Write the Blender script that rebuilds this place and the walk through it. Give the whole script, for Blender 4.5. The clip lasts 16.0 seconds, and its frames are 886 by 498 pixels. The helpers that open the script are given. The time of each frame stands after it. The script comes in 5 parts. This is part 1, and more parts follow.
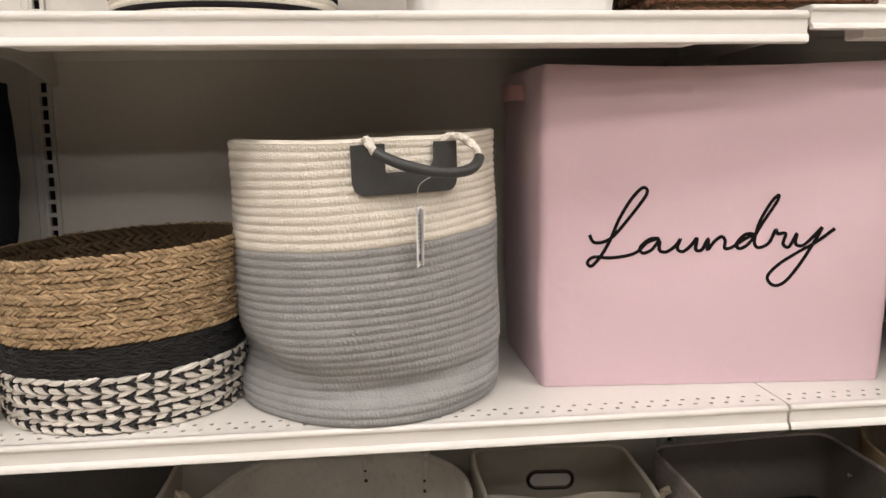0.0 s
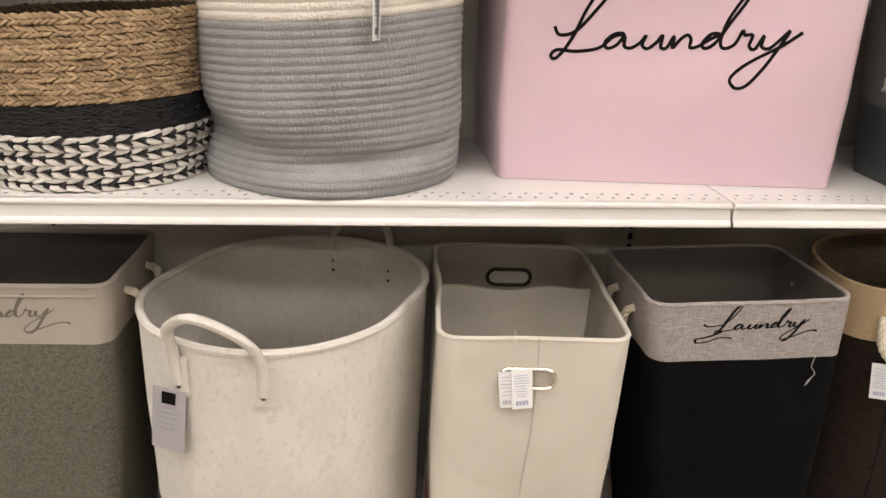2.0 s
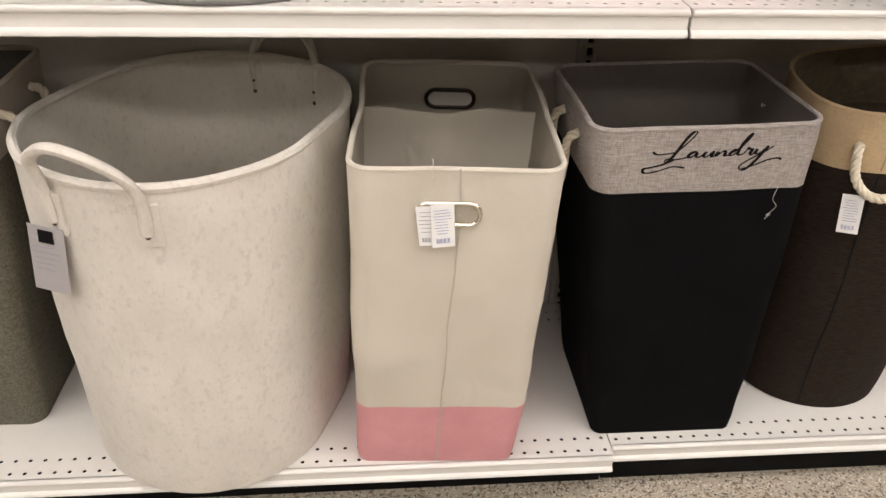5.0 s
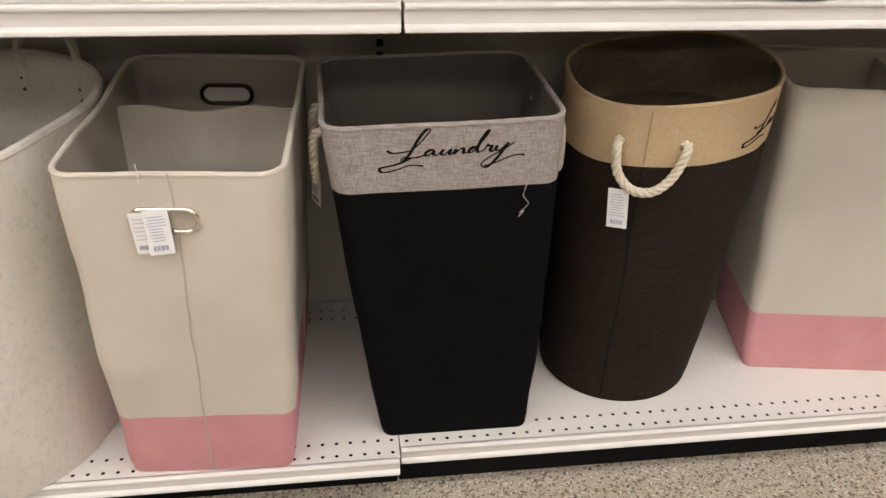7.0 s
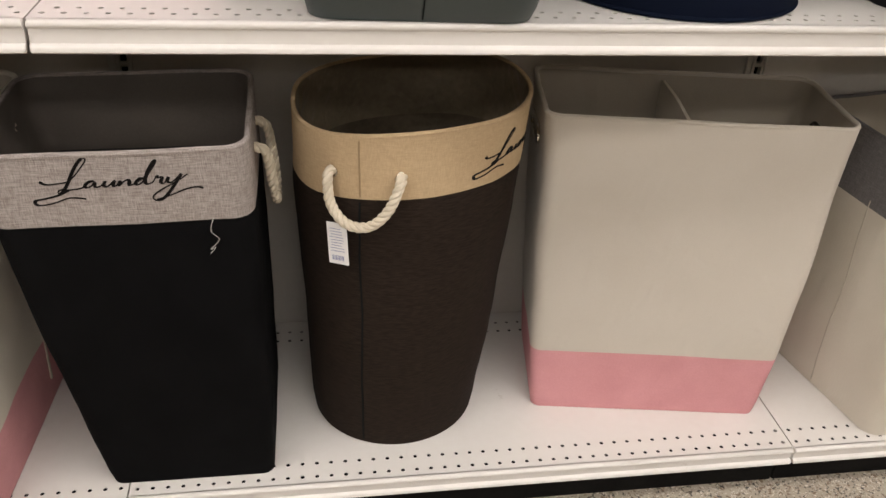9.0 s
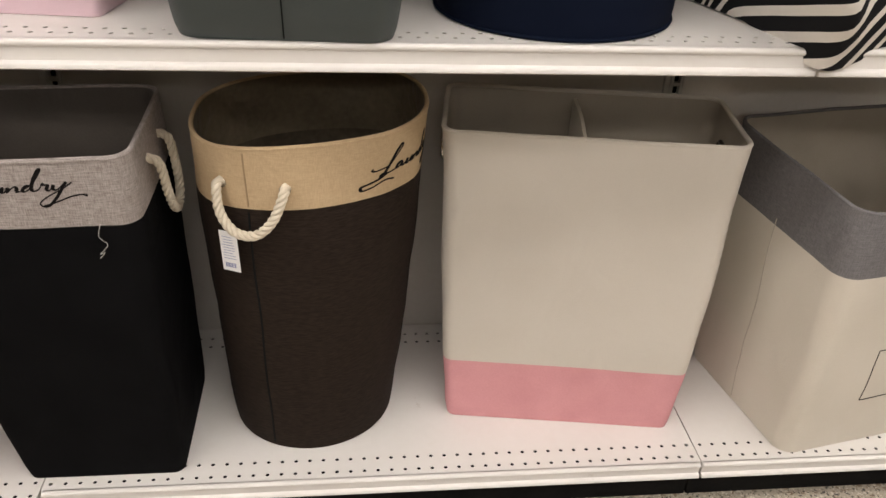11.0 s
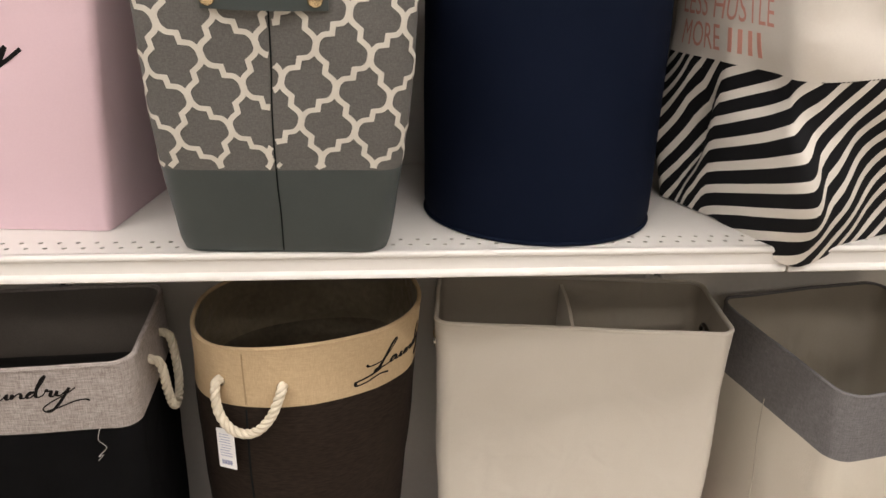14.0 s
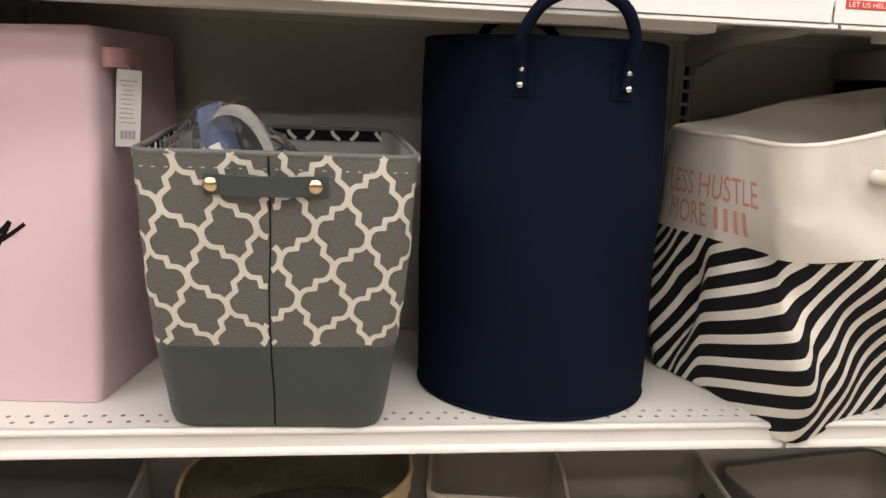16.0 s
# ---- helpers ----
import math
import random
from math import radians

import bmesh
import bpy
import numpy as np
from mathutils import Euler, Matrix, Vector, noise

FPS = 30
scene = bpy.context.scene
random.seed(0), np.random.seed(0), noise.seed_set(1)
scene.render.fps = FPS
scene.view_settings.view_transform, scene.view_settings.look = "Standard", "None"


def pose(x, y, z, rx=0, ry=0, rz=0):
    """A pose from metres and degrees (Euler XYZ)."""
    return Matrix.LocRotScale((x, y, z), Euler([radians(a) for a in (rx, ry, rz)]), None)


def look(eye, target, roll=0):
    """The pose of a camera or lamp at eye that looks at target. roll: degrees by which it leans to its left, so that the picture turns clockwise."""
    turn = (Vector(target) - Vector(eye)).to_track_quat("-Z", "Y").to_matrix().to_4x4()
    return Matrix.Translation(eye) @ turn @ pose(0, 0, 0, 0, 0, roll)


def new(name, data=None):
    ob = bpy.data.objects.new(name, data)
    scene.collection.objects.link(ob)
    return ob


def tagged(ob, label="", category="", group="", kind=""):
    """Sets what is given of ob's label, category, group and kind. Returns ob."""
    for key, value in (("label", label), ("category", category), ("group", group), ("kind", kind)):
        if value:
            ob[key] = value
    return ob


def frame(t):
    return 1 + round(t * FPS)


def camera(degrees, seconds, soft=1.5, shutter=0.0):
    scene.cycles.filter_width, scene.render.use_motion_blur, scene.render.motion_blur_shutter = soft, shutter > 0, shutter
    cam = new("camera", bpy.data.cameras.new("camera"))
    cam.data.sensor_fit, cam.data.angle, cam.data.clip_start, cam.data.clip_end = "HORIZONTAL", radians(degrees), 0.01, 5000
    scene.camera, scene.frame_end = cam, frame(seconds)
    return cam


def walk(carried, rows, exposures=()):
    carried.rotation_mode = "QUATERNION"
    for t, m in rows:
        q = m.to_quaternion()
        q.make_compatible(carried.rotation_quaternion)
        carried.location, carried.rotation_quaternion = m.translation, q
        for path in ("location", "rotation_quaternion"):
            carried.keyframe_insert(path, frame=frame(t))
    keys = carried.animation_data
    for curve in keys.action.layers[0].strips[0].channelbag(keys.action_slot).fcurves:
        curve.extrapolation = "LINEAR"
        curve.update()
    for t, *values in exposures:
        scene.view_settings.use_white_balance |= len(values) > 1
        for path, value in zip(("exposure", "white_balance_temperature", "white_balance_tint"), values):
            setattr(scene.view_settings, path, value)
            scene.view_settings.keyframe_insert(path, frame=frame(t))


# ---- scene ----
cam = camera(55.9, 16.0)
PATH = [
    (0, (-0.097, 0.485, 1.421), (0.114, 2.452, 1.126), -0.9),
    (0.5, (-0.087, 0.446, 1.398), (0.128, 2.401, 1.032), -0.4),
    (1, (-0.078, 0.421, 1.384), (0.102, 2.363, 0.942), 0.1),
    (1.5, (-0.058, 0.424, 1.354), (0.117, 2.342, 0.814), 0.6),
    (2, (-0.02, 0.426, 1.33), (0.166, 2.308, 0.682), 2.0),
    (2.5, (0.018, 0.428, 1.296), (0.207, 2.269, 0.538), 2.7),
    (3, (0.046, 0.466, 1.267), (0.24, 2.262, 0.408), 3.2),
    (5.5, (0.157, 0.594, 1.276), (0.348, 2.278, 0.215), 1.4),
    (6, (0.223, 0.623, 1.271), (0.452, 2.283, 0.179), 1.1),
    (6.5, (0.361, 0.601, 1.286), (0.635, 2.255, 0.194), 2.1),
    (7, (0.471, 0.582, 1.289), (0.723, 2.257, 0.225), 2.1),
    (7.5, (0.565, 0.576, 1.289), (0.817, 2.252, 0.228), 1.0),
    (8, (0.673, 0.63, 1.274), (0.983, 2.295, 0.21), 2.4),
    (8.5, (0.79, 0.66, 1.277), (1.126, 2.322, 0.217), 3.5),
    (9, (0.897, 0.648, 1.293), (1.2, 2.318, 0.236), 3.6),
    (9.5, (0.999, 0.61, 1.301), (1.245, 2.296, 0.254), 1.8),
    (12, (1.128, 0.567, 1.336), (1.335, 2.29, 0.344), 3.7),
    (12.5, (1.119, 0.56, 1.345), (1.305, 2.325, 0.423), 2.9),
    (13, (1.11, 0.557, 1.359), (1.296, 2.351, 0.496), 2.4),
    (13.5, (1.118, 0.556, 1.383), (1.339, 2.379, 0.591), 2.0),
    (14, (1.118, 0.561, 1.401), (1.359, 2.419, 0.701), 1.9),
    (14.5, (1.121, 0.564, 1.411), (1.359, 2.455, 0.804), 1.8),
    (15, (1.119, 0.569, 1.427), (1.368, 2.484, 0.91), 2.1),
    (15.5, (1.118, 0.571, 1.438), (1.379, 2.506, 1.004), 2.3),
    (16, (1.113, 0.569, 1.45), (1.374, 2.515, 1.071), 2.4),
]
walk(cam, [(t, look(eye, target, roll)) for t, eye, target, roll in PATH],
     exposures=[(0, -0.10), (3, 0.0), (5.5, -0.06), (7, -0.19), (9.5, -0.2), (12.5, -0.08), (16, 0.03)])
# ---------------------------------------------------------------- light
FLOOR = 0.045
world = bpy.data.worlds.new("store_world")
world.use_nodes = True
world.node_tree.nodes["Background"].inputs[0].default_value = (1.0, 0.96, 0.9, 1)
world.node_tree.nodes["Background"].inputs[1].default_value = 0.05
scene.world = world
LAMP_WATTS = 14.8


# ---------------------------------------------------------------- materials
def material(name, colour, rough=0.6, metal=0.0, second=None, scale=8.0, amount=0.5, fine=120.0,
             bump=0.15, depth=0.002, weave=0.0, sheen=0.0, stretch=(1, 1, 1), crease=0.0, spots=None, spot_scale=60.0, spot_at=0.62):
    """A surface with variation at two scales: broad patches of a second colour, and fine grain as relief."""
    m = bpy.data.materials.new(name)
    m.use_nodes = True
    t = m.node_tree
    n, l = t.nodes, t.links
    bsdf = n["Principled BSDF"]
    bsdf.inputs["Roughness"].default_value = rough
    bsdf.inputs["Metallic"].default_value = metal
    if rough > 0.6 and not metal:
        bsdf.inputs["Specular IOR Level"].default_value = 0.06 if max(colour) < 0.03 else 0.15
    if sheen:
        bsdf.inputs["Sheen Weight"].default_value = sheen
        bsdf.inputs["Sheen Roughness"].default_value = 0.5
    co = n.new("ShaderNodeTexCoord")
    mp = n.new("ShaderNodeMapping")
    mp.inputs["Scale"].default_value = stretch
    l.new(co.outputs["Object"], mp.inputs["Vector"])
    big = n.new("ShaderNodeTexNoise")
    big.inputs["Scale"].default_value, big.inputs["Detail"].default_value = scale, 4
    l.new(mp.outputs[0], big.inputs["Vector"])
    small = n.new("ShaderNodeTexNoise")
    small.inputs["Scale"].default_value, small.inputs["Detail"].default_value = fine, 3
    l.new(mp.outputs[0], small.inputs["Vector"])
    second = second or tuple(c * 0.86 for c in colour)
    add = n.new("ShaderNodeMath")
    add.operation = "MULTIPLY_ADD"
    l.new(small.outputs[0], add.inputs[0])
    add.inputs[1].default_value = 0.6
    l.new(big.outputs[0], add.inputs[2])
    ramp = n.new("ShaderNodeMapRange")
    ramp.inputs["From Min"].default_value, ramp.inputs["From Max"].default_value = 0.55, 1.05
    ramp.inputs["To Max"].default_value = amount
    l.new(add.outputs[0], ramp.inputs["Value"])
    mix = n.new("ShaderNodeMix")
    mix.data_type = "RGBA"
    mix.inputs["A"].default_value, mix.inputs["B"].default_value = (*colour, 1), (*second, 1)
    l.new(ramp.outputs[0], mix.inputs["Factor"])
    out = mix.outputs["Result"]
    if spots:
        sp = n.new("ShaderNodeTexNoise")
        sp.inputs["Scale"].default_value, sp.inputs["Detail"].default_value = spot_scale, 5
        sp.inputs["Roughness"].default_value = 0.7
        l.new(mp.outputs[0], sp.inputs["Vector"])
        cut = n.new("ShaderNodeMapRange")
        cut.inputs["From Min"].default_value, cut.inputs["From Max"].default_value = spot_at, spot_at + 0.1
        l.new(sp.outputs[0], cut.inputs["Value"])
        mix2 = n.new("ShaderNodeMix")
        mix2.data_type = "RGBA"
        mix2.inputs["B"].default_value = (*spots, 1)
        l.new(out, mix2.inputs["A"])
        l.new(cut.outputs[0], mix2.inputs["Factor"])
        out = mix2.outputs["Result"]
    l.new(out, bsdf.inputs["Base Color"])
    height = small.outputs[0]
    if weave:
        wav = []
        for axis in ("X", "Z"):
            w = n.new("ShaderNodeTexWave")
            w.bands_direction = axis
            w.inputs["Scale"].default_value, w.inputs["Distortion"].default_value = weave, 1.5
            w.inputs["Detail"].default_value = 1
            l.new(mp.outputs[0], w.inputs["Vector"])
            wav.append(w)
        mul = n.new("ShaderNodeMath")
        mul.operation = "MULTIPLY_ADD"
        l.new(wav[0].outputs["Fac"], mul.inputs[0])
        l.new(wav[1].outputs["Fac"], mul.inputs[1])
        l.new(small.outputs[0], mul.inputs[2])
        height = mul.outputs[0]
    b = n.new("ShaderNodeBump")
    b.inputs["Strength"].default_value, b.inputs["Distance"].default_value = bump, depth
    l.new(height, b.inputs["Height"])
    if crease:
        fold = n.new("ShaderNodeTexNoise")
        fold.inputs["Scale"].default_value, fold.inputs["Detail"].default_value = 11, 2
        fold.inputs["Distortion"].default_value = 0.8
        l.new(co.outputs["Object"], fold.inputs["Vector"])
        b2 = n.new("ShaderNodeBump")
        b2.inputs["Strength"].default_value, b2.inputs["Distance"].default_value = 1.0, crease
        l.new(fold.outputs[0], b2.inputs["Height"])
        l.new(b2.outputs[0], b.inputs["Normal"])
    l.new(b.outputs[0], bsdf.inputs["Normal"])
    return m


def heather(name, dark, light, along=(1, 1, 14), scale=40.0, cross=True, rough=0.9):
    """Linen-like cloth: threads of two shades running along and across."""
    m = bpy.data.materials.new(name)
    m.use_nodes = True
    n, l = m.node_tree.nodes, m.node_tree.links
    bsdf = n["Principled BSDF"]
    bsdf.inputs["Roughness"].default_value = rough
    bsdf.inputs["Specular IOR Level"].default_value = 0.15
    co = n.new("ShaderNodeTexCoord")
    total = None
    for k, stretch in enumerate((along, (along[2], along[2], along[0]))[: 2 if cross else 1]):
        mp = n.new("ShaderNodeMapping")
        mp.inputs["Scale"].default_value = stretch
        l.new(co.outputs["Object"], mp.inputs["Vector"])
        no = n.new("ShaderNodeTexNoise")
        no.inputs["Scale"].default_value, no.inputs["Detail"].default_value = scale, 3
        l.new(mp.outputs[0], no.inputs["Vector"])
        if total is None:
            total = no.outputs[0]
        else:
            mx = n.new("ShaderNodeMath")
            mx.operation = "ADD"
            l.new(total, mx.inputs[0])
            l.new(no.outputs[0], mx.inputs[1])
            hv = n.new("ShaderNodeMath")
            hv.operation = "MULTIPLY"
            hv.inputs[1].default_value = 0.5
            l.new(mx.outputs[0], hv.inputs[0])
            total = hv.outputs[0]
    r = n.new("ShaderNodeMapRange")
    r.inputs["From Min"].default_value, r.inputs["From Max"].default_value = 0.36, 0.64
    l.new(total, r.inputs["Value"])
    mix = n.new("ShaderNodeMix")
    mix.data_type = "RGBA"
    mix.inputs["A"].default_value, mix.inputs["B"].default_value = (*dark, 1), (*light, 1)
    l.new(r.outputs[0], mix.inputs["Factor"])
    l.new(mix.outputs["Result"], bsdf.inputs["Base Color"])
    b = n.new("ShaderNodeBump")
    b.inputs["Strength"].default_value, b.inputs["Distance"].default_value = 0.35, 0.0012
    l.new(total, b.inputs["Height"])
    l.new(b.outputs[0], bsdf.inputs["Normal"])
    return m


def terrazzo(name):
    """Cream floor with dark and tan chips."""
    m = material(name, (0.45, 0.395, 0.315), 0.35, second=(0.36, 0.31, 0.245), scale=30, amount=0.8, fine=200, bump=0.02)
    n, l = m.node_tree.nodes, m.node_tree.links
    bsdf = n["Principled BSDF"]
    link_in = bsdf.inputs["Base Color"].links[0]
    base = link_in.from_socket
    co = n.new("ShaderNodeTexCoord")
    for scale, at, colour in ((150, 0.585, (0.075, 0.066, 0.055)), (95, 0.60, (0.21, 0.15, 0.10)), (230, 0.60, (0.68, 0.63, 0.54))):
        no = n.new("ShaderNodeTexNoise")
        no.inputs["Scale"].default_value, no.inputs["Detail"].default_value = scale, 2
        l.new(co.outputs["Object"], no.inputs["Vector"])
        cut = n.new("ShaderNodeMapRange")
        cut.inputs["From Min"].default_value, cut.inputs["From Max"].default_value = at, at + 0.03
        l.new(no.outputs[0], cut.inputs["Value"])
        mix = n.new("ShaderNodeMix")
        mix.data_type = "RGBA"
        mix.inputs["B"].default_value = (*colour, 1)
        l.new(base, mix.inputs["A"])
        l.new(cut.outputs[0], mix.inputs["Factor"])
        base = mix.outputs["Result"]
    l.new(base, bsdf.inputs["Base Color"])
    return m


def striped(name, dark, light, across, up, pitch, share):
    """Diagonal stripes printed on canvas, by the cloth's own unrolled metres."""
    m = material(name, light, 0.85, second=tuple(c * 0.9 for c in light), weave=300, bump=0.2, depth=0.0006)
    n, l = m.node_tree.nodes, m.node_tree.links
    bsdf = n["Principled BSDF"]
    base = bsdf.inputs["Base Color"].links[0].from_socket
    uv = n.new("ShaderNodeUVMap")
    uv.uv_map = "cloth"
    dot = n.new("ShaderNodeVectorMath")
    dot.operation = "DOT_PRODUCT"
    dot.inputs[1].default_value = (across / pitch, up / pitch, 0)
    l.new(uv.outputs[0], dot.inputs[0])
    fr = n.new("ShaderNodeMath")
    fr.operation = "FRACT"
    l.new(dot.outputs["Value"], fr.inputs[0])
    gt = n.new("ShaderNodeMath")
    gt.operation = "GREATER_THAN"
    gt.inputs[1].default_value = share
    l.new(fr.outputs[0], gt.inputs[0])
    mix = n.new("ShaderNodeMix")
    mix.data_type = "RGBA"
    mix.inputs["B"].default_value = (*dark, 1)
    l.new(base, mix.inputs["A"])
    l.new(gt.outputs[0], mix.inputs["Factor"])
    l.new(mix.outputs["Result"], bsdf.inputs["Base Color"])
    return m


STEEL = material("white_painted_steel", (0.69, 0.668, 0.63), 0.38, second=(0.60, 0.57, 0.52), scale=5, amount=0.35, fine=60, bump=0.04,
                 spots=(0.45, 0.4, 0.34), spot_scale=14, spot_at=0.68)
PANEL = material("beige_back_panel", (0.63, 0.60, 0.55), 0.62, second=(0.53, 0.50, 0.45), scale=3, amount=0.5, fine=90, bump=0.05)
UPRIGHT = material("upright_steel", (0.62, 0.6, 0.55), 0.45, scale=6, amount=0.4, bump=0.04)
BLACK_KICK = material("black_kick_steel", (0.006, 0.006, 0.006), 0.65, second=(0.016, 0.015, 0.014), scale=12, amount=0.6, bump=0.1)
SLOT_DARK = material("slot_shade", (0.01, 0.01, 0.01), 0.9)
FLOOR_MAT = terrazzo("terrazzo_floor")
WALL_MAT = material("store_wall_paint", (0.33, 0.32, 0.30), 0.8, scale=1, amount=0.4, bump=0.05)
CEIL_MAT = material("ceiling_board", (0.5, 0.49, 0.47), 0.9, scale=2, amount=0.4, fine=150, bump=0.3)
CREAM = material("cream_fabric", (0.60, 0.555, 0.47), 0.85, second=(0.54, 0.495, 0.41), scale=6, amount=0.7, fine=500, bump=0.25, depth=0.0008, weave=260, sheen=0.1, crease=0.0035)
# Cream cloth again, with the shade inside the hampers put into its colour.
CREAM_SHADED = material("shaded_cream_lining", (0.40, 0.36, 0.295), 0.88, second=(0.34, 0.30, 0.24), scale=7, amount=0.7, fine=400, bump=0.25, depth=0.001, weave=260, crease=0.005)
PALE = material("pale_stone_fabric", (0.55, 0.51, 0.44), 0.85, second=(0.5, 0.46, 0.39), scale=6, amount=0.7, fine=500, bump=0.25, depth=0.0008, weave=260, sheen=0.1, crease=0.0035)
PINK_BAND = material("rose_fabric", (0.64, 0.315, 0.33), 0.85, second=(0.56, 0.26, 0.275), scale=14, amount=0.9, fine=350, bump=0.35, depth=0.001, weave=240, crease=0.003)
PINK = material("blush_pink_fabric", (0.63, 0.465, 0.505), 0.72, second=(0.59, 0.43, 0.47), scale=4, amount=0.7, fine=300, bump=0.12, depth=0.0008, weave=200, sheen=0.15, crease=0.0025)
PINK_STRAP = material("pink_strap", (0.62, 0.35, 0.35), 0.6, scale=20, fine=250, bump=0.3)
BLACK_CLOTH = material("black_cloth", (0.0032, 0.0032, 0.0035), 0.9, second=(0.006, 0.006, 0.0065), scale=15, amount=0.8, fine=400, bump=0.3, depth=0.001, weave=280, crease=0.004)
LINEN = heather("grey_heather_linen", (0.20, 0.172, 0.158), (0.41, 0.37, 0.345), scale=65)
LINEN_DARK = heather("dark_grey_heather", (0.12, 0.115, 0.115), (0.19, 0.182, 0.182), (1, 1, 10), 80)
GREY_IN = material("grey_lining", (0.105, 0.095, 0.082), 0.42, second=(0.065, 0.058, 0.05), scale=6, amount=0.8, fine=200, bump=0.3, depth=0.002, crease=0.006)
BROWN_CLOTH = heather("dark_brown_cloth", (0.013, 0.0085, 0.006), (0.026, 0.0175, 0.0125), (1, 1, 9), 70, cross=False)
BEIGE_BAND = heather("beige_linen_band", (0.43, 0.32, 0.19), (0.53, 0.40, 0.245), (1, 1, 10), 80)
# The beige band's inner face, darkened in colour for the shade within.
BEIGE_SHADED = material("shaded_beige_cloth", (0.22, 0.18, 0.12), 0.36, second=(0.12, 0.095, 0.06), scale=9, amount=0.9, fine=90, bump=0.4, depth=0.004, crease=0.014)
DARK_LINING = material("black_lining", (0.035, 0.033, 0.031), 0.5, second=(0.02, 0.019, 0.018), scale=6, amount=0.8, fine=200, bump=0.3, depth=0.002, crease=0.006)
# Lining darker still: the shadow deep in the brown hamper, painted in.
TAN_SHADED = material("shaded_tan_lining", (0.13, 0.105, 0.07), 0.36, second=(0.05, 0.04, 0.027), scale=7, amount=0.9, fine=90, bump=0.4, depth=0.004, crease=0.016)
# Grey linen where it gets less light inside, done as a darker colour.
LINEN_SHADED = material("shaded_linen_band", (0.15, 0.13, 0.11), 0.6, second=(0.11, 0.095, 0.08), scale=8, amount=0.8, fine=300, bump=0.3, depth=0.001, crease=0.006)
SILVER_IN = material("pale_grey_lining", (0.30, 0.295, 0.285), 0.55, second=(0.24, 0.235, 0.23), scale=8, amount=0.7, fine=200, bump=0.2, depth=0.001, crease=0.004)
OLIVE = heather("olive_grey_cloth", (0.085, 0.08, 0.06), (0.17, 0.16, 0.125), (1, 1, 3), 120)
TAUPE_BAND = material("taupe_band_cloth", (0.40, 0.355, 0.30), 0.85, second=(0.35, 0.305, 0.255), scale=12, amount=0.7, fine=300, bump=0.25, weave=260, depth=0.0008)
FELT = material("speckled_white_felt", (0.67, 0.63, 0.56), 0.95, second=(0.57, 0.535, 0.47), scale=14, amount=0.75, fine=190, bump=0.35, depth=0.0012,
                stretch=(1, 1, 0.7), spots=(0.565, 0.53, 0.47), spot_scale=80, spot_at=0.53, sheen=0.2)
ROPE_COTTON = material("cotton_rope", (0.66, 0.60, 0.48), 0.9, second=(0.52, 0.46, 0.35), scale=40, amount=0.8, fine=400, bump=0.4, depth=0.001)
ROPE_CREAM = material("cream_cotton_coil", (0.69, 0.645, 0.56), 0.92, second=(0.58, 0.535, 0.45), scale=30, amount=0.7, fine=300, bump=0.8, depth=0.003)
ROPE_GREY = material("grey_cotton_coil", (0.315, 0.312, 0.305), 0.92, second=(0.245, 0.242, 0.238), scale=30, amount=0.8, fine=300, bump=0.8, depth=0.003)
ROPE_BLACK = material("black_cotton_coil", (0.012, 0.01, 0.011), 0.85, second=(0.03, 0.025, 0.025), scale=30, fine=420, bump=0.5, depth=0.0015)
LEATHER = material("charcoal_leather", (0.028, 0.028, 0.027), 0.5, second=(0.045, 0.045, 0.043), scale=60, amount=0.7, fine=500, bump=0.3, depth=0.0006)
JUTE = material("natural_jute_braid", (0.41, 0.295, 0.175), 0.7, second=(0.23, 0.155, 0.085), scale=45, amount=0.9, fine=260, bump=0.5, depth=0.0015)
def by_island(m, low, high):
    """Lets each loose strand of a mesh differ in brightness."""
    n, l = m.node_tree.nodes, m.node_tree.links
    bsdf = n["Principled BSDF"]
    base = bsdf.inputs["Base Color"].links[0].from_socket
    geo = n.new("ShaderNodeNewGeometry")
    rng = n.new("ShaderNodeMapRange")
    rng.inputs["To Min"].default_value, rng.inputs["To Max"].default_value = low, high
    l.new(geo.outputs["Random Per Island"], rng.inputs["Value"])
    mul = n.new("ShaderNodeVectorMath")
    mul.operation = "SCALE"
    l.new(base, mul.inputs[0])
    l.new(rng.outputs[0], mul.inputs["Scale"])
    l.new(mul.outputs[0], bsdf.inputs["Base Color"])
    return m


by_island(JUTE, 0.7, 1.3)
# Darker jute for cores and inner rounds: the shade is in the colour.
JUTE_DARK = material("shaded_jute", (0.10, 0.068, 0.038), 0.85, second=(0.055, 0.036, 0.02), scale=30, amount=0.9)
BLACK_FIBRE = material("black_seagrass", (0.004, 0.004, 0.0045), 0.6, second=(0.011, 0.0105, 0.0105), scale=60, amount=0.7, fine=300, bump=0.5)
WHITE_FIBRE = material("white_seagrass", (0.68, 0.64, 0.58), 0.65, second=(0.52, 0.48, 0.42), scale=60, amount=0.7, fine=300, bump=0.4)
by_island(WHITE_FIBRE, 0.75, 1.15)
by_island(BLACK_FIBRE, 0.5, 1.6)
TRELLIS_GREY = heather("mid_grey_canvas", (0.115, 0.112, 0.105), (0.155, 0.15, 0.142), (1, 1, 3), 220)
TRELLIS_WHITE = material("off_white_print", (0.66, 0.63, 0.56), 0.85, second=(0.56, 0.53, 0.47), scale=60, fine=400, bump=0.2)
SLATE = material("slate_leatherette", (0.038, 0.05, 0.05), 0.5, second=(0.05, 0.064, 0.063), scale=10, amount=0.8, fine=600, bump=0.25, depth=0.0006)
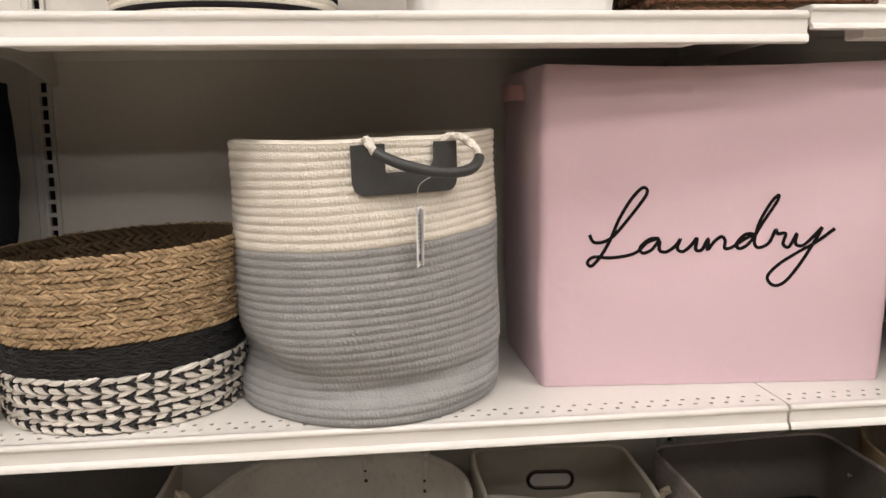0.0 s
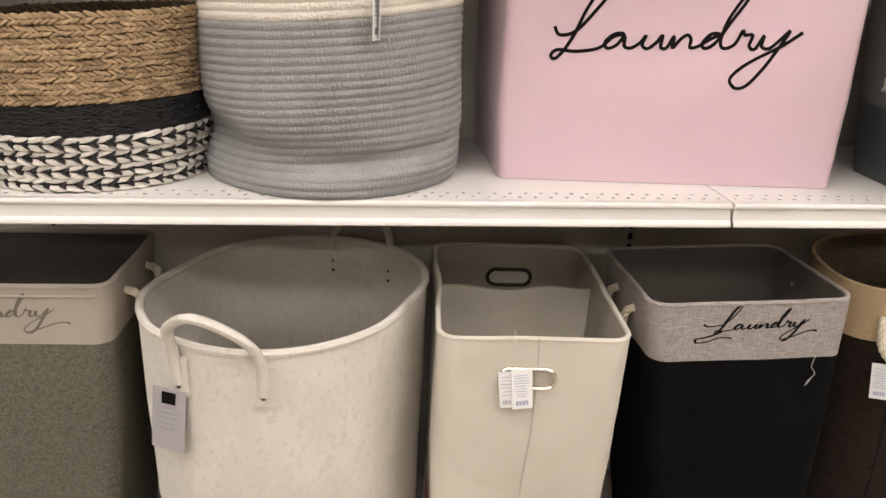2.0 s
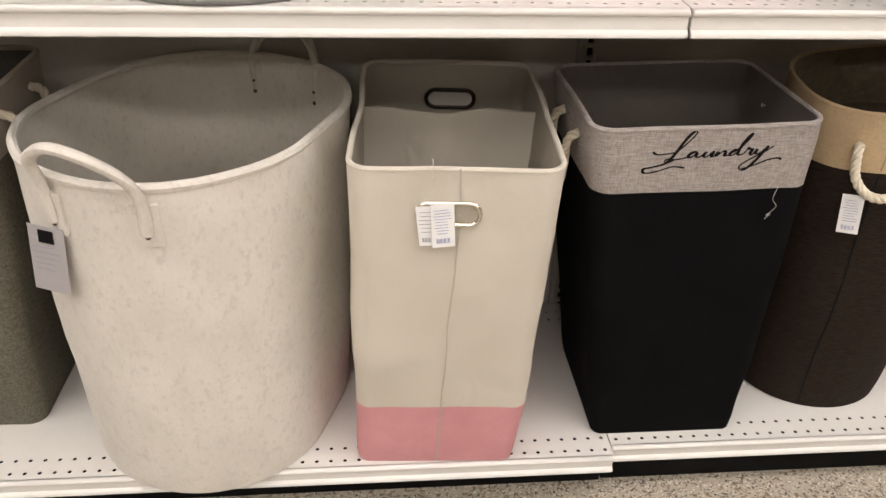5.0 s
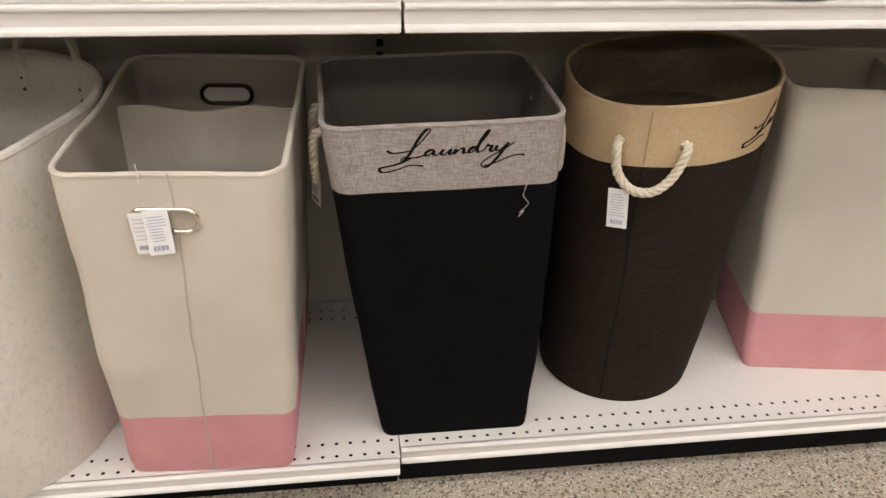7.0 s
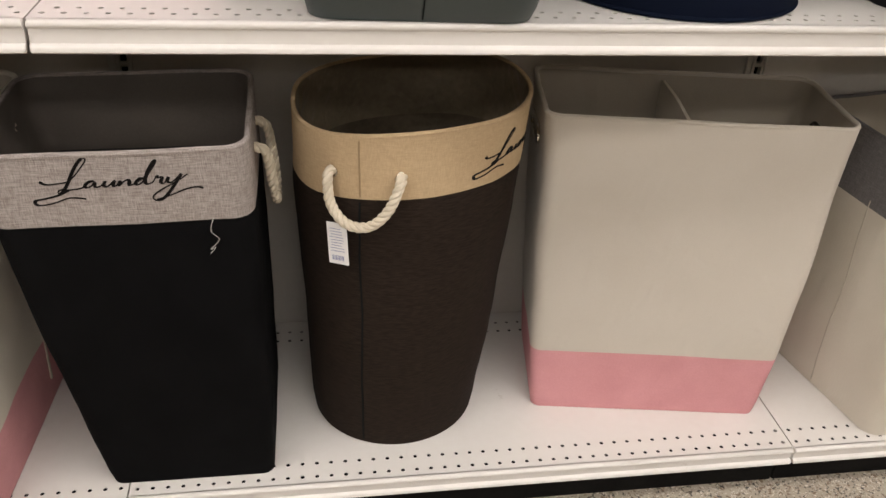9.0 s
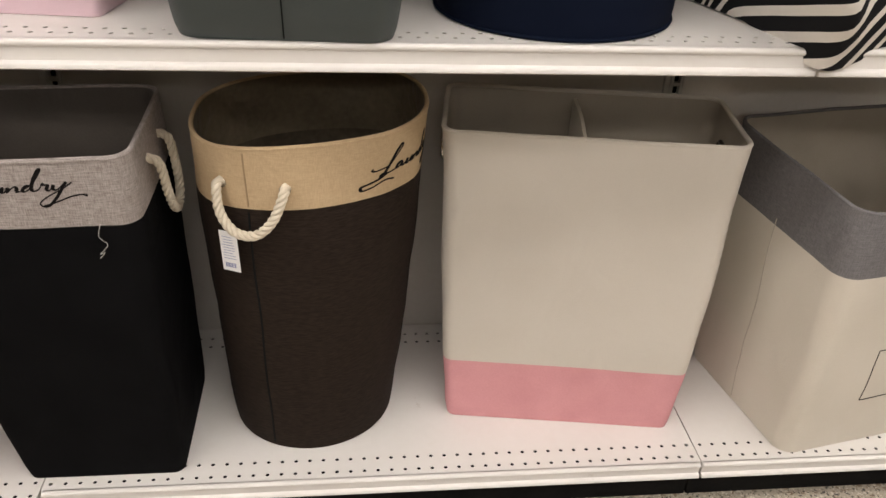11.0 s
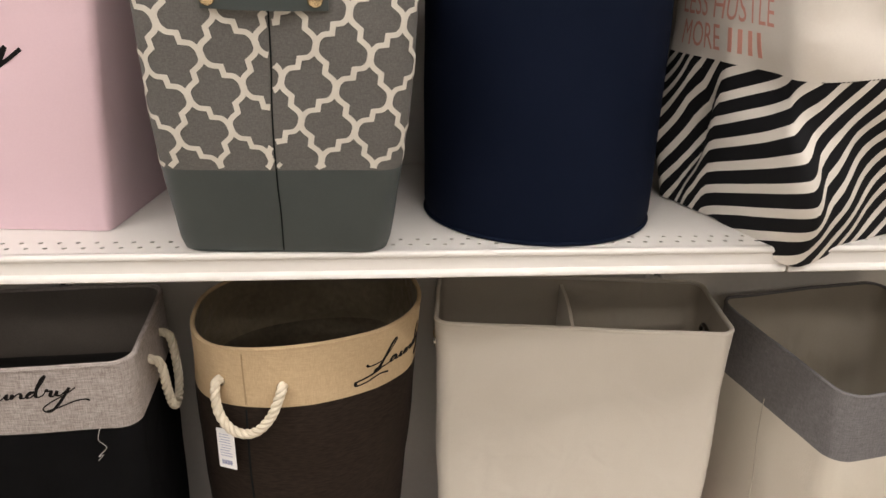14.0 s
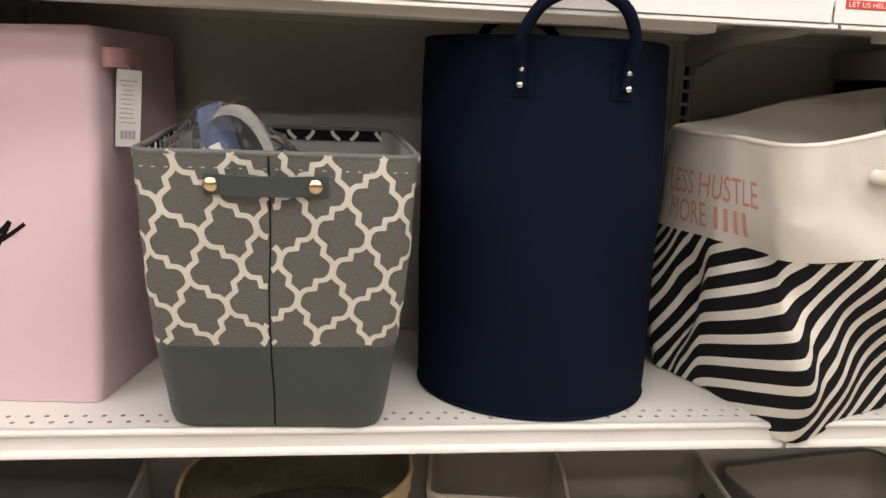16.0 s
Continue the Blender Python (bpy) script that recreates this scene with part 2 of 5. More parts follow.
NAVY = material("navy_canvas", (0.0035, 0.0062, 0.0155), 0.8, second=(0.0052, 0.0082, 0.020), scale=8, amount=0.8, fine=500, bump=0.3, depth=0.0008, weave=300)
CANVAS_WHITE = material("white_coated_canvas", (0.66, 0.62, 0.56), 0.42, second=(0.6, 0.56, 0.5), scale=9, amount=0.6, fine=300, bump=0.15, depth=0.001, crease=0.005)
STRIPES = striped("diagonal_striped_canvas", (0.008, 0.008, 0.009), (0.66, 0.62, 0.56), 0.64, -0.77, 0.0355, 0.4)
METAL = material("polished_nickel", (0.72, 0.68, 0.6), 0.22, 1.0, scale=30, amount=0.3, bump=0.05)
BRASS = material("pale_brass_stud", (0.75, 0.6, 0.38), 0.25, 1.0, scale=30, amount=0.4, bump=0.1)
DARK_METAL = material("dark_bronze_ring", (0.10, 0.085, 0.07), 0.3, 1.0, scale=40, amount=0.4, bump=0.1)
INK = material("black_print", (0.008, 0.007, 0.007), 0.7)
INK_GREY = material("faded_grey_print", (0.16, 0.145, 0.125), 0.8)
INK_ROSE = material("rose_gold_print", (0.62, 0.29, 0.23), 0.45)
PAPER = material("white_tag_card", (0.78, 0.77, 0.75), 0.6, scale=20, amount=0.3, bump=0.05)
PAPER_GREY = material("grey_tag_card", (0.36, 0.34, 0.34), 0.6, scale=20, amount=0.3, bump=0.05)
INK_TAG = material("tag_print", (0.30, 0.30, 0.34), 0.7)
INK_BLUE = material("blue_tag_print", (0.24, 0.26, 0.42), 0.7)
THREAD = material("white_thread", (0.7, 0.68, 0.62), 0.8)
SEAM = material("seam_shadow_thread", (0.47, 0.43, 0.355), 0.9)
SEAM_DARK = material("dark_seam_thread", (0.010, 0.012, 0.012), 0.9)
SEAM_TAN = material("tan_seam_thread", (0.33, 0.24, 0.14), 0.9)
WHITE_PLASTIC = material("white_plastic", (0.72, 0.71, 0.68), 0.35, scale=6, amount=0.3, bump=0.03)
WICKER = material("dark_wicker", (0.14, 0.055, 0.022), 0.5, second=(0.06, 0.022, 0.01), scale=50, amount=0.9, fine=200, bump=0.5)
RED = material("red_label", (0.6, 0.06, 0.04), 0.5)
BLUE_FOAM = material("dusty_blue_rubber", (0.06, 0.085, 0.17), 0.6, scale=20, bump=0.2)
STRAP_GREY = material("pale_grey_strap", (0.42, 0.41, 0.38), 0.25, second=(0.3, 0.29, 0.27), scale=40, amount=0.7, bump=0.1)
DARK_CLOTH = material("charcoal_cloth", (0.015, 0.016, 0.02), 0.85, second=(0.03, 0.03, 0.035), scale=12, amount=0.8, fine=300, bump=0.3)
GREYBOX = material("grey_carton", (0.42, 0.4, 0.37), 0.7, scale=8, amount=0.5, bump=0.1)

FILM = bpy.data.materials.new("clear_film")
FILM.use_nodes = True
fn, fl = FILM.node_tree.nodes, FILM.node_tree.links
film_clear, film_gloss, film_mix, film_edge = (fn.new("ShaderNodeBsdfTransparent"), fn.new("ShaderNodeBsdfGlossy"), fn.new("ShaderNodeMixShader"), fn.new("ShaderNodeFresnel"))
film_clear.inputs["Color"].default_value = (0.93, 0.93, 0.93, 1)
film_gloss.inputs["Roughness"].default_value = 0.08
film_edge.inputs["IOR"].default_value = 1.32
fl.new(film_edge.outputs[0], film_mix.inputs[0])
fl.new(film_clear.outputs[0], film_mix.inputs[1])
fl.new(film_gloss.outputs[0], film_mix.inputs[2])
film_milk, film_haze = fn.new("ShaderNodeBsdfDiffuse"), fn.new("ShaderNodeMixShader")
film_milk.inputs["Color"].default_value = (0.85, 0.85, 0.85, 1)
film_haze.inputs[0].default_value = 0.02
fl.new(film_mix.outputs[0], film_haze.inputs[1])
fl.new(film_milk.outputs[0], film_haze.inputs[2])
fl.new(film_haze.outputs[0], fn["Material Output"].inputs["Surface"])

GLOW = bpy.data.materials.new("fluorescent_diffuser")
GLOW.use_nodes = True
GLOW.node_tree.nodes["Principled BSDF"].inputs["Emission Color"].default_value = (1.0, 0.93, 0.89, 1)
GLOW.node_tree.nodes["Principled BSDF"].inputs["Emission Strength"].default_value = 5.0


# ---------------------------------------------------------------- builders
ORIGIN = {}


def thing(name, at, label, category, group="", kind=""):
    ob = new(name)
    ob.empty_display_size = 0.05
    ob.location = at
    ORIGIN[ob.name] = Vector(at)
    return tagged(ob, label, category, group, kind)


def part(name, bm, mat, parent=None, label="", sharp=42):
    """Links a bmesh, whose vertices are in world metres, as one mesh under a thing or a part."""
    o = ORIGIN[parent.name] if parent else Vector((0, 0, 0))
    bmesh.ops.translate(bm, verts=bm.verts, vec=-o)
    bmesh.ops.recalc_face_normals(bm, faces=bm.faces)
    me = bpy.data.meshes.new(name)
    bm.to_mesh(me)
    bm.free()
    me.materials.append(mat)
    me.shade_smooth()
    me.set_sharp_from_angle(angle=radians(sharp))
    ob = new(name, me)
    if parent:
        ob.parent = parent
        ORIGIN[ob.name] = o
    return tagged(ob, label)


def loft(bm, rings, cap0=False, cap1=False, closed=True, cloth=None):
    """Skins rings of equal length; cloth: writes unrolled metres, counted from that corner and passed through a warp, as a uv map."""
    vs = [[bm.verts.new(p) for p in r] for r in rings]
    n = len(rings[0])
    uv = bm.loops.layers.uv.new("cloth") if cloth else None
    if cloth:
        mid = rings[len(rings) // 2]
        us = [0.0]
        for i in range(n):
            us.append(us[-1] + (Vector(mid[i]) - Vector(mid[(i + 1) % n])).length)
        vv = [0.0]
        for a, b in zip(rings, rings[1:]):
            vv.append(vv[-1] + sum((Vector(p) - Vector(q)).length for p, q in zip(a, b)) / n)
        corner_at, warp = cloth
        us = [u - us[corner_at] for u in us]
    for k in range(len(vs) - 1):
        for i in range(n if closed else n - 1):
            j = (i + 1) % n
            f = bm.faces.new((vs[k][i], vs[k][j], vs[k + 1][j], vs[k + 1][i]))
            if cloth:
                for lp, w in zip(f.loops, ((us[i], vv[k]), (us[i + 1], vv[k]), (us[i + 1], vv[k + 1]), (us[i], vv[k + 1]))):
                    lp[uv].uv = warp(*w)
    if cap0:
        bm.faces.new(vs[0][::-1])
    if cap1:
        bm.faces.new(vs[-1])
    return vs


def box(bm, x0, x1, y0, y1, z0, z1, bevel=0.0, seg=2, m=None):
    r = bmesh.ops.create_cube(bm, size=1.0)
    bmesh.ops.scale(bm, verts=r["verts"], vec=(x1 - x0, y1 - y0, z1 - z0))
    bmesh.ops.translate(bm, verts=r["verts"], vec=((x0 + x1) / 2, (y0 + y1) / 2, (z0 + z1) / 2))
    vs = r["verts"]
    if bevel:
        es = list({e for v in vs for e in v.link_edges})
        r2 = bmesh.ops.bevel(bm, geom=es, offset=bevel, segments=seg, affect="EDGES", profile=0.5)
        vs = list({v for f in r2["faces"] for v in f.verts} | {v for v in vs if v.is_valid})
    if m is not None:
        bmesh.ops.transform(bm, matrix=m, verts=vs)
    return vs


def smooth_line(pts, k=6, closed=False):
    """A Catmull-Rom line through the points, of any dimension."""
    p = [Vector(q) for q in pts]
    n = len(p)
    out = []
    for i in range(n if closed else n - 1):
        a, b, c, d = (p[(i - 1) % n], p[i], p[(i + 1) % n], p[(i + 2) % n]) if closed else (p[max(i - 1, 0)], p[i], p[i + 1], p[min(i + 2, n - 1)])
        for s in range(k):
            t = s / k
            out.append(0.5 * ((2 * b) + (c - a) * t + (2 * a - 5 * b + 4 * c - d) * t * t + (3 * b - a - 3 * c + d) * t ** 3))
    if not closed:
        out.append(p[-1])
    return out


def tube(bm, pts, r, n=8, closed=False, strands=0, lay=0.02, flat=1.0):
    """Sweeps a round section; strands and lay give a twisted rope."""
    pts = [Vector(p) for p in pts]
    m = len(pts)
    rings, s = [], 0.0
    up = Vector((0.13, 0.21, 1)).normalized()
    for i, p in enumerate(pts):
        a = pts[i - 1] if i or closed else pts[0]
        b = pts[(i + 1) % m] if i < m - 1 or closed else pts[-1]
        d = (b - a).normalized()
        e = d.cross(up)
        e = e.normalized() if e.length > 1e-4 else Vector((1, 0, 0))
        g = e.cross(d).normalized()
        if i:
            s += (p - pts[i - 1]).length
        ring = []
        for k in range(n):
            w = 2 * math.pi * k / n
            q = r * (1 + 0.2 * math.cos(strands * w - 2 * math.pi * s / lay * 1.0)) if strands else r
            ring.append(p + e * (q * math.cos(w)) + g * (q * flat * math.sin(w)))
        rings.append(ring)
    if closed:
        rings.append(rings[0])
        vs = [[bm.verts.new(q) for q in rg] for rg in rings[:-1]]
        vs.append(vs[0])
        for k in range(len(vs) - 1):
            for i in range(n):
                j = (i + 1) % n
                bm.faces.new((vs[k][i], vs[k][j], vs[k + 1][j], vs[k + 1][i]))
    else:
        loft(bm, rings, True, True)


def twisted(bm, pts, r, lay=0.034, n=8):
    """A rope of three strands laid round one another along a line."""
    pts = [Vector(p) for p in pts]
    m = len(pts)
    lines = [[], [], []]
    s = 0.0
    e = Vector((1, 0, 0))
    for i, p in enumerate(pts):
        d = (pts[min(i + 1, m - 1)] - pts[max(i - 1, 0)]).normalized()
        e = (e - d * e.dot(d))
        e = e.normalized() if e.length > 1e-5 else d.orthogonal().normalized()
        g = d.cross(e)
        if i:
            s += (p - pts[i - 1]).length
        for k in range(3):
            a = 2 * math.pi * (k / 3 + s / lay)
            lines[k].append(p + (e * math.cos(a) + g * math.sin(a)) * r * 0.5)
    for ln in lines:
        tube(bm, ln, r * 0.56, n)


def ribbon(bm, pts, width, where, off=0.0006):
    """A flat printed line: 2D points in metres on a surface that where(a, b, off) maps to the world."""
    pts = [Vector(p[:2]) for p in pts]
    last = None
    m = len(pts)
    for i, p in enumerate(pts):
        d = pts[min(i + 1, m - 1)] - pts[max(i - 1, 0)]
        if d.length < 1e-9:
            continue
        d.normalize()
        w = (width(i / (m - 1), d) if callable(width) else width) / 2
        e = Vector((-d.y, d.x)) * w
        row = [bm.verts.new(where(*q, o)) for q, o in ((p + e, 0.0), (p + e, off), (p - e, off), (p - e, 0.0))]
        if last:
            for k in range(3):
                bm.faces.new((last[k], last[k + 1], row[k + 1], row[k]))
        last = row


def mitred(bm, pts, width, where, off):
    """A printed line of even width whose corners stay sharp, swelling a little towards its ends."""
    pts = [Vector(p[:2]) for p in pts]
    last, m = None, len(pts)
    for i, p in enumerate(pts):
        d0 = (p - pts[max(i - 1, 0)]) if i else pts[1] - pts[0]
        d1 = (pts[i + 1] - p) if i < m - 1 else d0
        n0, n1 = Vector((-d0.y, d0.x)).normalized(), Vector((-d1.y, d1.x)).normalized()
        e = (n0 + n1).normalized()
        t = i / (m - 1)
        w = width * (0.5 + 0.12 * abs(2 * t - 1) ** 4) / max(0.55, e.dot(n0))
        row = [bm.verts.new(where(*(p + e * w), off)), bm.verts.new(where(*(p - e * w), off))]
        if last:
            bm.faces.new((last[0], last[1], row[1], row[0]))
        last = row


def patch(bm, a0, a1, b0, b1, where, off, na=6, nb=6, base=0.0):
    """A sheet with thickness that follows a surface."""
    grid = [[(a0 + (a1 - a0) * i / na, b0 + (b1 - b0) * j / nb) for i in range(na + 1)] for j in range(nb + 1)]
    top = [[bm.verts.new(where(*q, off)) for q in r] for r in grid]
    low = [[bm.verts.new(where(*q, base)) for q in r] for r in grid]
    for j in range(nb):
        for i in range(na):
            bm.faces.new((top[j][i], top[j][i + 1], top[j + 1][i + 1], top[j + 1][i]))
    edge = [(0, i) for i in range(na)] + [(j, na) for j in range(nb)] + [(nb, i) for i in range(na, 0, -1)] + [(j, 0) for j in range(nb, 0, -1)]
    for (j0, i0), (j1, i1) in zip(edge, edge[1:] + edge[:1]):
        bm.faces.new((top[j0][i0], top[j1][i1], low[j1][i1], low[j0][i0]))


def stud(bm, at, way, r, h=0.004):
    """A domed rivet head at a place, facing way."""
    q = Vector(way).to_track_quat("Z", "Y").to_matrix()
    rings = []
    for k in range(5):
        w = k / 4 * math.pi / 2
        rings.append([Vector(at) + q @ Vector((r * math.cos(w) * math.cos(a), r * math.cos(w) * math.sin(a), h * math.sin(w)))
                      for a in [2 * math.pi * i / 14 for i in range(14)]] if k < 4 else
                     [Vector(at) + q @ Vector((r * 0.05 * math.cos(a), r * 0.05 * math.sin(a), h)) for a in [2 * math.pi * i / 14 for i in range(14)]])
    loft(bm, rings, True, True)


class Sack:
    """A tapered hamper: rounded rectangle or oval, with foot and top (x, y, width, depth, corner radius, turn) and a soft wall."""

    def __init__(self, foot, top, z0, z1, bulge=0.004, wobble=0.003, lift=None, seed=0, corner=7, edge=14, power=1.0, flare=0.0):
        self.flare = flare
        self.foot, self.top, self.z0, self.z1 = foot, top, z0, z1
        self.bulge, self.wobble, self.lift, self.seed = bulge, wobble, lift, seed
        self.corner, self.edge, self.power = corner, edge, power
        self.h = z1 - z0

    def size(self, t):
        k = max(t, 0) ** self.power
        return [a + (b - a) * k for a, b in zip(self.foot, self.top)]

    def place(self, lx, ly, t):
        """World place of a local point (offset already in it) at height share t."""
        x, y, w, d, r, turn = self.size(t)
        lx *= 1 + self.flare * (ly / d + 0.5)
        g = 1 + self.bulge * math.sin(math.pi * min(max(t, 0), 1)) / max(w, d) * 2
        c, s = math.cos(radians(turn)), math.sin(radians(turn))
        p = Vector((x + (lx * c - ly * s) * g, y + (lx * s + ly * c) * g, self.z0 + self.h * t))
        if self.lift:
            p.z += self.lift(lx / w, ly / d) * t ** 2
        if self.wobble:
            v = noise.noise_vector(Vector((p.x * 7 + self.seed * 3.1, p.y * 7, p.z * 6)))
            v2 = noise.noise_vector(Vector((p.x * 22 + self.seed, p.y * 22, p.z * 20)))
            fade = min(1, max(t, 0) * 6 + 0.15)
            p += Vector((v.x + v2.x * 0.25, v.y + v2.y * 0.25, v.z * 0.2 * t)) * self.wobble * fade
        return p

    def ring(self, t, inset=0.0):
        x, y, w, d, r, turn = self.size(t)
        w, d = w - 2 * inset, d - 2 * inset
        r = max(min(r - inset * 0.6, w / 2 - 1e-4, d / 2 - 1e-4), 0.001)
        out = []
        for (sx, sy, a0), (nx, ny) in zip(((1, -1, -90), (1, 1, 0), (-1, 1, 90), (-1, -1, 180)), ((0, 1), (-1, 0), (0, -1), (1, 0))):
            cx, cy = sx * (w / 2 - r), sy * (d / 2 - r)
            for k in range(self.corner + 1):
                a = radians(a0 + 90 * k / self.corner)
                out.append((cx + r * math.cos(a), cy + r * math.sin(a)))
            length = (d if nx == 0 else w) - 2 * r
            lx, ly = out[-1]
            for k in range(1, self.edge):
                out.append((lx + nx * length * k / self.edge, ly + ny * length * k / self.edge))
        return [self.place(a, b, t) for a, b in out]

    def wall(self, t0, t1, steps=14, inset=0.0):
        return [self.ring(t0 + (t1 - t0) * k / steps, inset) for k in range(steps + 1)]

    def on(self, side):
        """A map of one side: metres across from its middle, and metres up."""
        def where(a, b, off=0.0):
            t = b / self.h
            x, y, w, d, r, turn = self.size(t)
            if side == "front":
                flat, sg = w / 2 - r, (1 if a >= 0 else -1)
                e = abs(a) - flat
                if e <= 0:
                    return self.place(a, -d / 2 - off, t)
                if e < r * math.pi / 2:
                    return self.place(sg * (flat + (r + off) * math.sin(e / r)), -(d / 2 - r) - (r + off) * math.cos(e / r), t)
                return self.place(sg * (w / 2 + off), -(d / 2 - r) + e - r * math.pi / 2, t)
            if side == "back_inside":
                return self.place(a, d / 2 - 0.007 - off, t)
            if side == "left_inside":
                return self.place(-w / 2 + 0.007 + off, -a, t)
            if side == "right":
                return self.place(w / 2 + off, a, t)
            if side == "right_inside":
                return self.place(w / 2 - 0.007 - off, a, t)
            return self.place(-w / 2 - off, -a, t)
        return where

    def on_round(self, start):
        """A map round an oval wall: metres along from the start angle, and metres up."""
        def where(a, b, off=0.0):
            t = b / self.h
            x, y, w, d, r, turn = self.size(t)
            an = radians(start) + a / (w / 2)
            shift = (d - w) / 2 * (1 if math.sin(an) > 0 else -1)
            return self.place((w / 2 + off) * math.cos(an), shift + (w / 2 + off) * math.sin(an), t)
        return where


def turned_in(ob, s, t0, mat, label):
    """The band's cloth turned over the rim and down inside."""
    bm = bmesh.new()
    loft(bm, s.wall(1, t0, 8, 0.0075) + s.wall(t0, t0, 1, 0.0062))
    return part("inner_band", bm, mat, ob, label)


class Oval(Sack):
    """A hamper with an elliptical plan."""

    def ring(self, t, inset=0.0):
        x, y, w, d, r, turn = self.size(t)
        n = 4 * (self.corner + self.edge)
        return [self.place((w / 2 - inset) * math.cos(a), (d / 2 - inset) * math.sin(a), t) for a in [2 * math.pi * k / n - math.pi / 2 for k in range(n)]]

    def on_round(self, start):
        def where(a, b, off=0.0):
            t = b / self.h
            x, y, w, d, r, turn = self.size(t)
            an = radians(start - turn) + a / ((w + d) / 4)
            return self.place((w / 2 + off) * math.cos(an), (d / 2 + off) * math.sin(an), t)
        return where


def sack_parts(ob, s, bands, lining, rim, rim_r=0.004, thick=0.006, lining_to=0.04):
    """Outer bands from below upwards as (name, from, to, material, label), the lining, a floor and the bound rim."""
    made = {}
    for name, t0, t1, mat, label in bands:
        bm = bmesh.new()
        rings = s.wall(t0, t1, max(3, int(26 * (t1 - t0))))
        if t0 == 0:
            rings = [[p.lerp(sum(rings[0], Vector()) / len(rings[0]), 0.012) for p in rings[0]]] + rings[1:]
        loft(bm, rings, cap0=t0 == 0)
        made[name] = part(name, bm, mat, ob, label)
    bm = bmesh.new()
    loft(bm, s.wall(1, lining_to, 16, thick), cap1=True)
    made["lining"] = part("lining", bm, lining, ob)
    bm = bmesh.new()
    tube(bm, s.ring(1.0, thick / 2), rim_r, 8, closed=True)
    made["rim"] = part("rim", bm, rim, ob)
    return made


def oval_ring(bm, where, a, b, w, h, r, off):
    """A stadium-shaped metal eyelet on a surface."""
    pts = []
    for k in range(24):
        an = 2 * math.pi * k / 24
        pts.append(where(a + (w - h) / 2 * (1 if math.cos(an) > 0 else -1) + h / 2 * math.cos(an), b + h / 2 * math.sin(an), off))
    tube(bm, pts, r, 8, closed=True)


def oval_plate(bm, where, a, b, w, h, off):
    c = []
    for k in range(24):
        an = 2 * math.pi * k / 24
        c.append(bm.verts.new(where(a + (w - h) / 2 * (1 if math.cos(an) > 0 else -1) + h / 2 * math.cos(an), b + h / 2 * math.sin(an), off)))
    bm.faces.new(c)


def price_tag(parent, m, w, h, rows=6, blue=False, grey=False, name="price_tag"):
    """A hanging card with lines of print too small to read, on a thread. m: pose of its top middle, face to -y."""
    bm = bmesh.new()
    box(bm, -w / 2, w / 2, -0.0005, 0.0005, -h, 0, 0.0004, 1, m)
    card = part(name, bm, PAPER_GREY if grey else PAPER, parent, "grey card tag" if grey else "white printed price tag")
    bm = bmesh.new()
    rnd = random.Random(int(w * 1e5 + h * 1e4))
    rows += 3
    for k in range(rows):
        z = -h * (0.14 + 0.6 * k / rows)
        ww = w * rnd.uniform(0.25, 0.4)
        box(bm, -ww, ww * rnd.uniform(0.4, 1), -0.0012, -0.0007, z - h * 0.009, z, m=m)
    if not grey:
        for k in range(11):
            x = -w * 0.3 + w * 0.055 * k
            box(bm, x, x + w * (0.018 if k % 3 else 0.034), -0.0012, -0.0007, -h * 0.9, -h * 0.79, m=m)
    part("print", bm, INK_BLUE if blue else INK_TAG, card)
    return card


LETTERS = {
    "L": [(2, 97), (12, 83), (35, 87), (60, 110), (90, 150), (102, 172), (93, 179), (75, 160), (55, 125), (38, 85), (22, 55), (8, 41), (1, 48), (12, 57), (40, 55), (70, 58), (90, 65)],
    "a": [(90, 65), (108, 82), (126, 88), (110, 87), (95, 73), (100, 62), (115, 68), (127, 84), (128, 67), (140, 64), (155, 75)],
    "u": [(155, 75), (163, 87), (158, 70), (168, 64), (182, 75), (192, 88), (190, 68), (200, 67)],
    "n": [(200, 67), (212, 87), (210, 67), (222, 81), (235, 90), (242, 83), (242, 69), (255, 71)],
    "d": [(255, 71), (275, 85), (290, 93), (275, 93), (262, 77), (268, 68), (285, 80), (310, 120), (328, 150), (330, 162), (318, 150), (300, 115), (292, 80), (300, 69), (318, 77)],
    "r": [(318, 77), (330, 100), (334, 93), (348, 93), (344, 75), (355, 69)],
    "y": [(355, 69), (368, 93), (366, 75), (380, 71), (400, 90), (412, 102), (395, 70), (375, 35), (350, 5), (330, 0), (318, 15), (335, 35), (365, 55), (400, 75), (434, 100)],
}
SWASH = [[(-58, 92), (-40, 80), (-10, 80), (35, 87)], [(40, 55), (0, 34), (-45, 22), (-80, 14), (-70, -4), (-20, 2), (40, 22), (95, 16)],
         [(330, 4), (370, 16), (430, 40), (470, 46), (490, 40)]]


def script(bm, where, a, b, width, pen, swash=False, slant=0.0, upright=1.0):
    """The word in flowing handwriting, its left end and baseline foot at (a, b), that many metres wide."""
    k = width / 434
    lines = [sum((LETTERS[c][(1 if i else 0):] for i, c in enumerate("Laundry")), [])]
    if swash:
        lines = [lines[0][2:]] + SWASH
        k = width / 570
        a += 80 * k
    for ln in lines:
        pts = smooth_line([(a + (x + slant * y) * k, b + y * k * upright) for x, y in ln], 5)
        ribbon(bm, pts, (lambda s, d: pen * (0.55 + 0.9 * max(0, -d.y))) if swash else pen, where, 0.0007)


def rope_handle(parent, pts, r=0.0074):
    bm = bmesh.new()
    twisted(bm, smooth_line(pts, 30), r)
    return part("rope_handle", bm, ROPE_COTTON, parent, "twisted cream cotton rope handle")


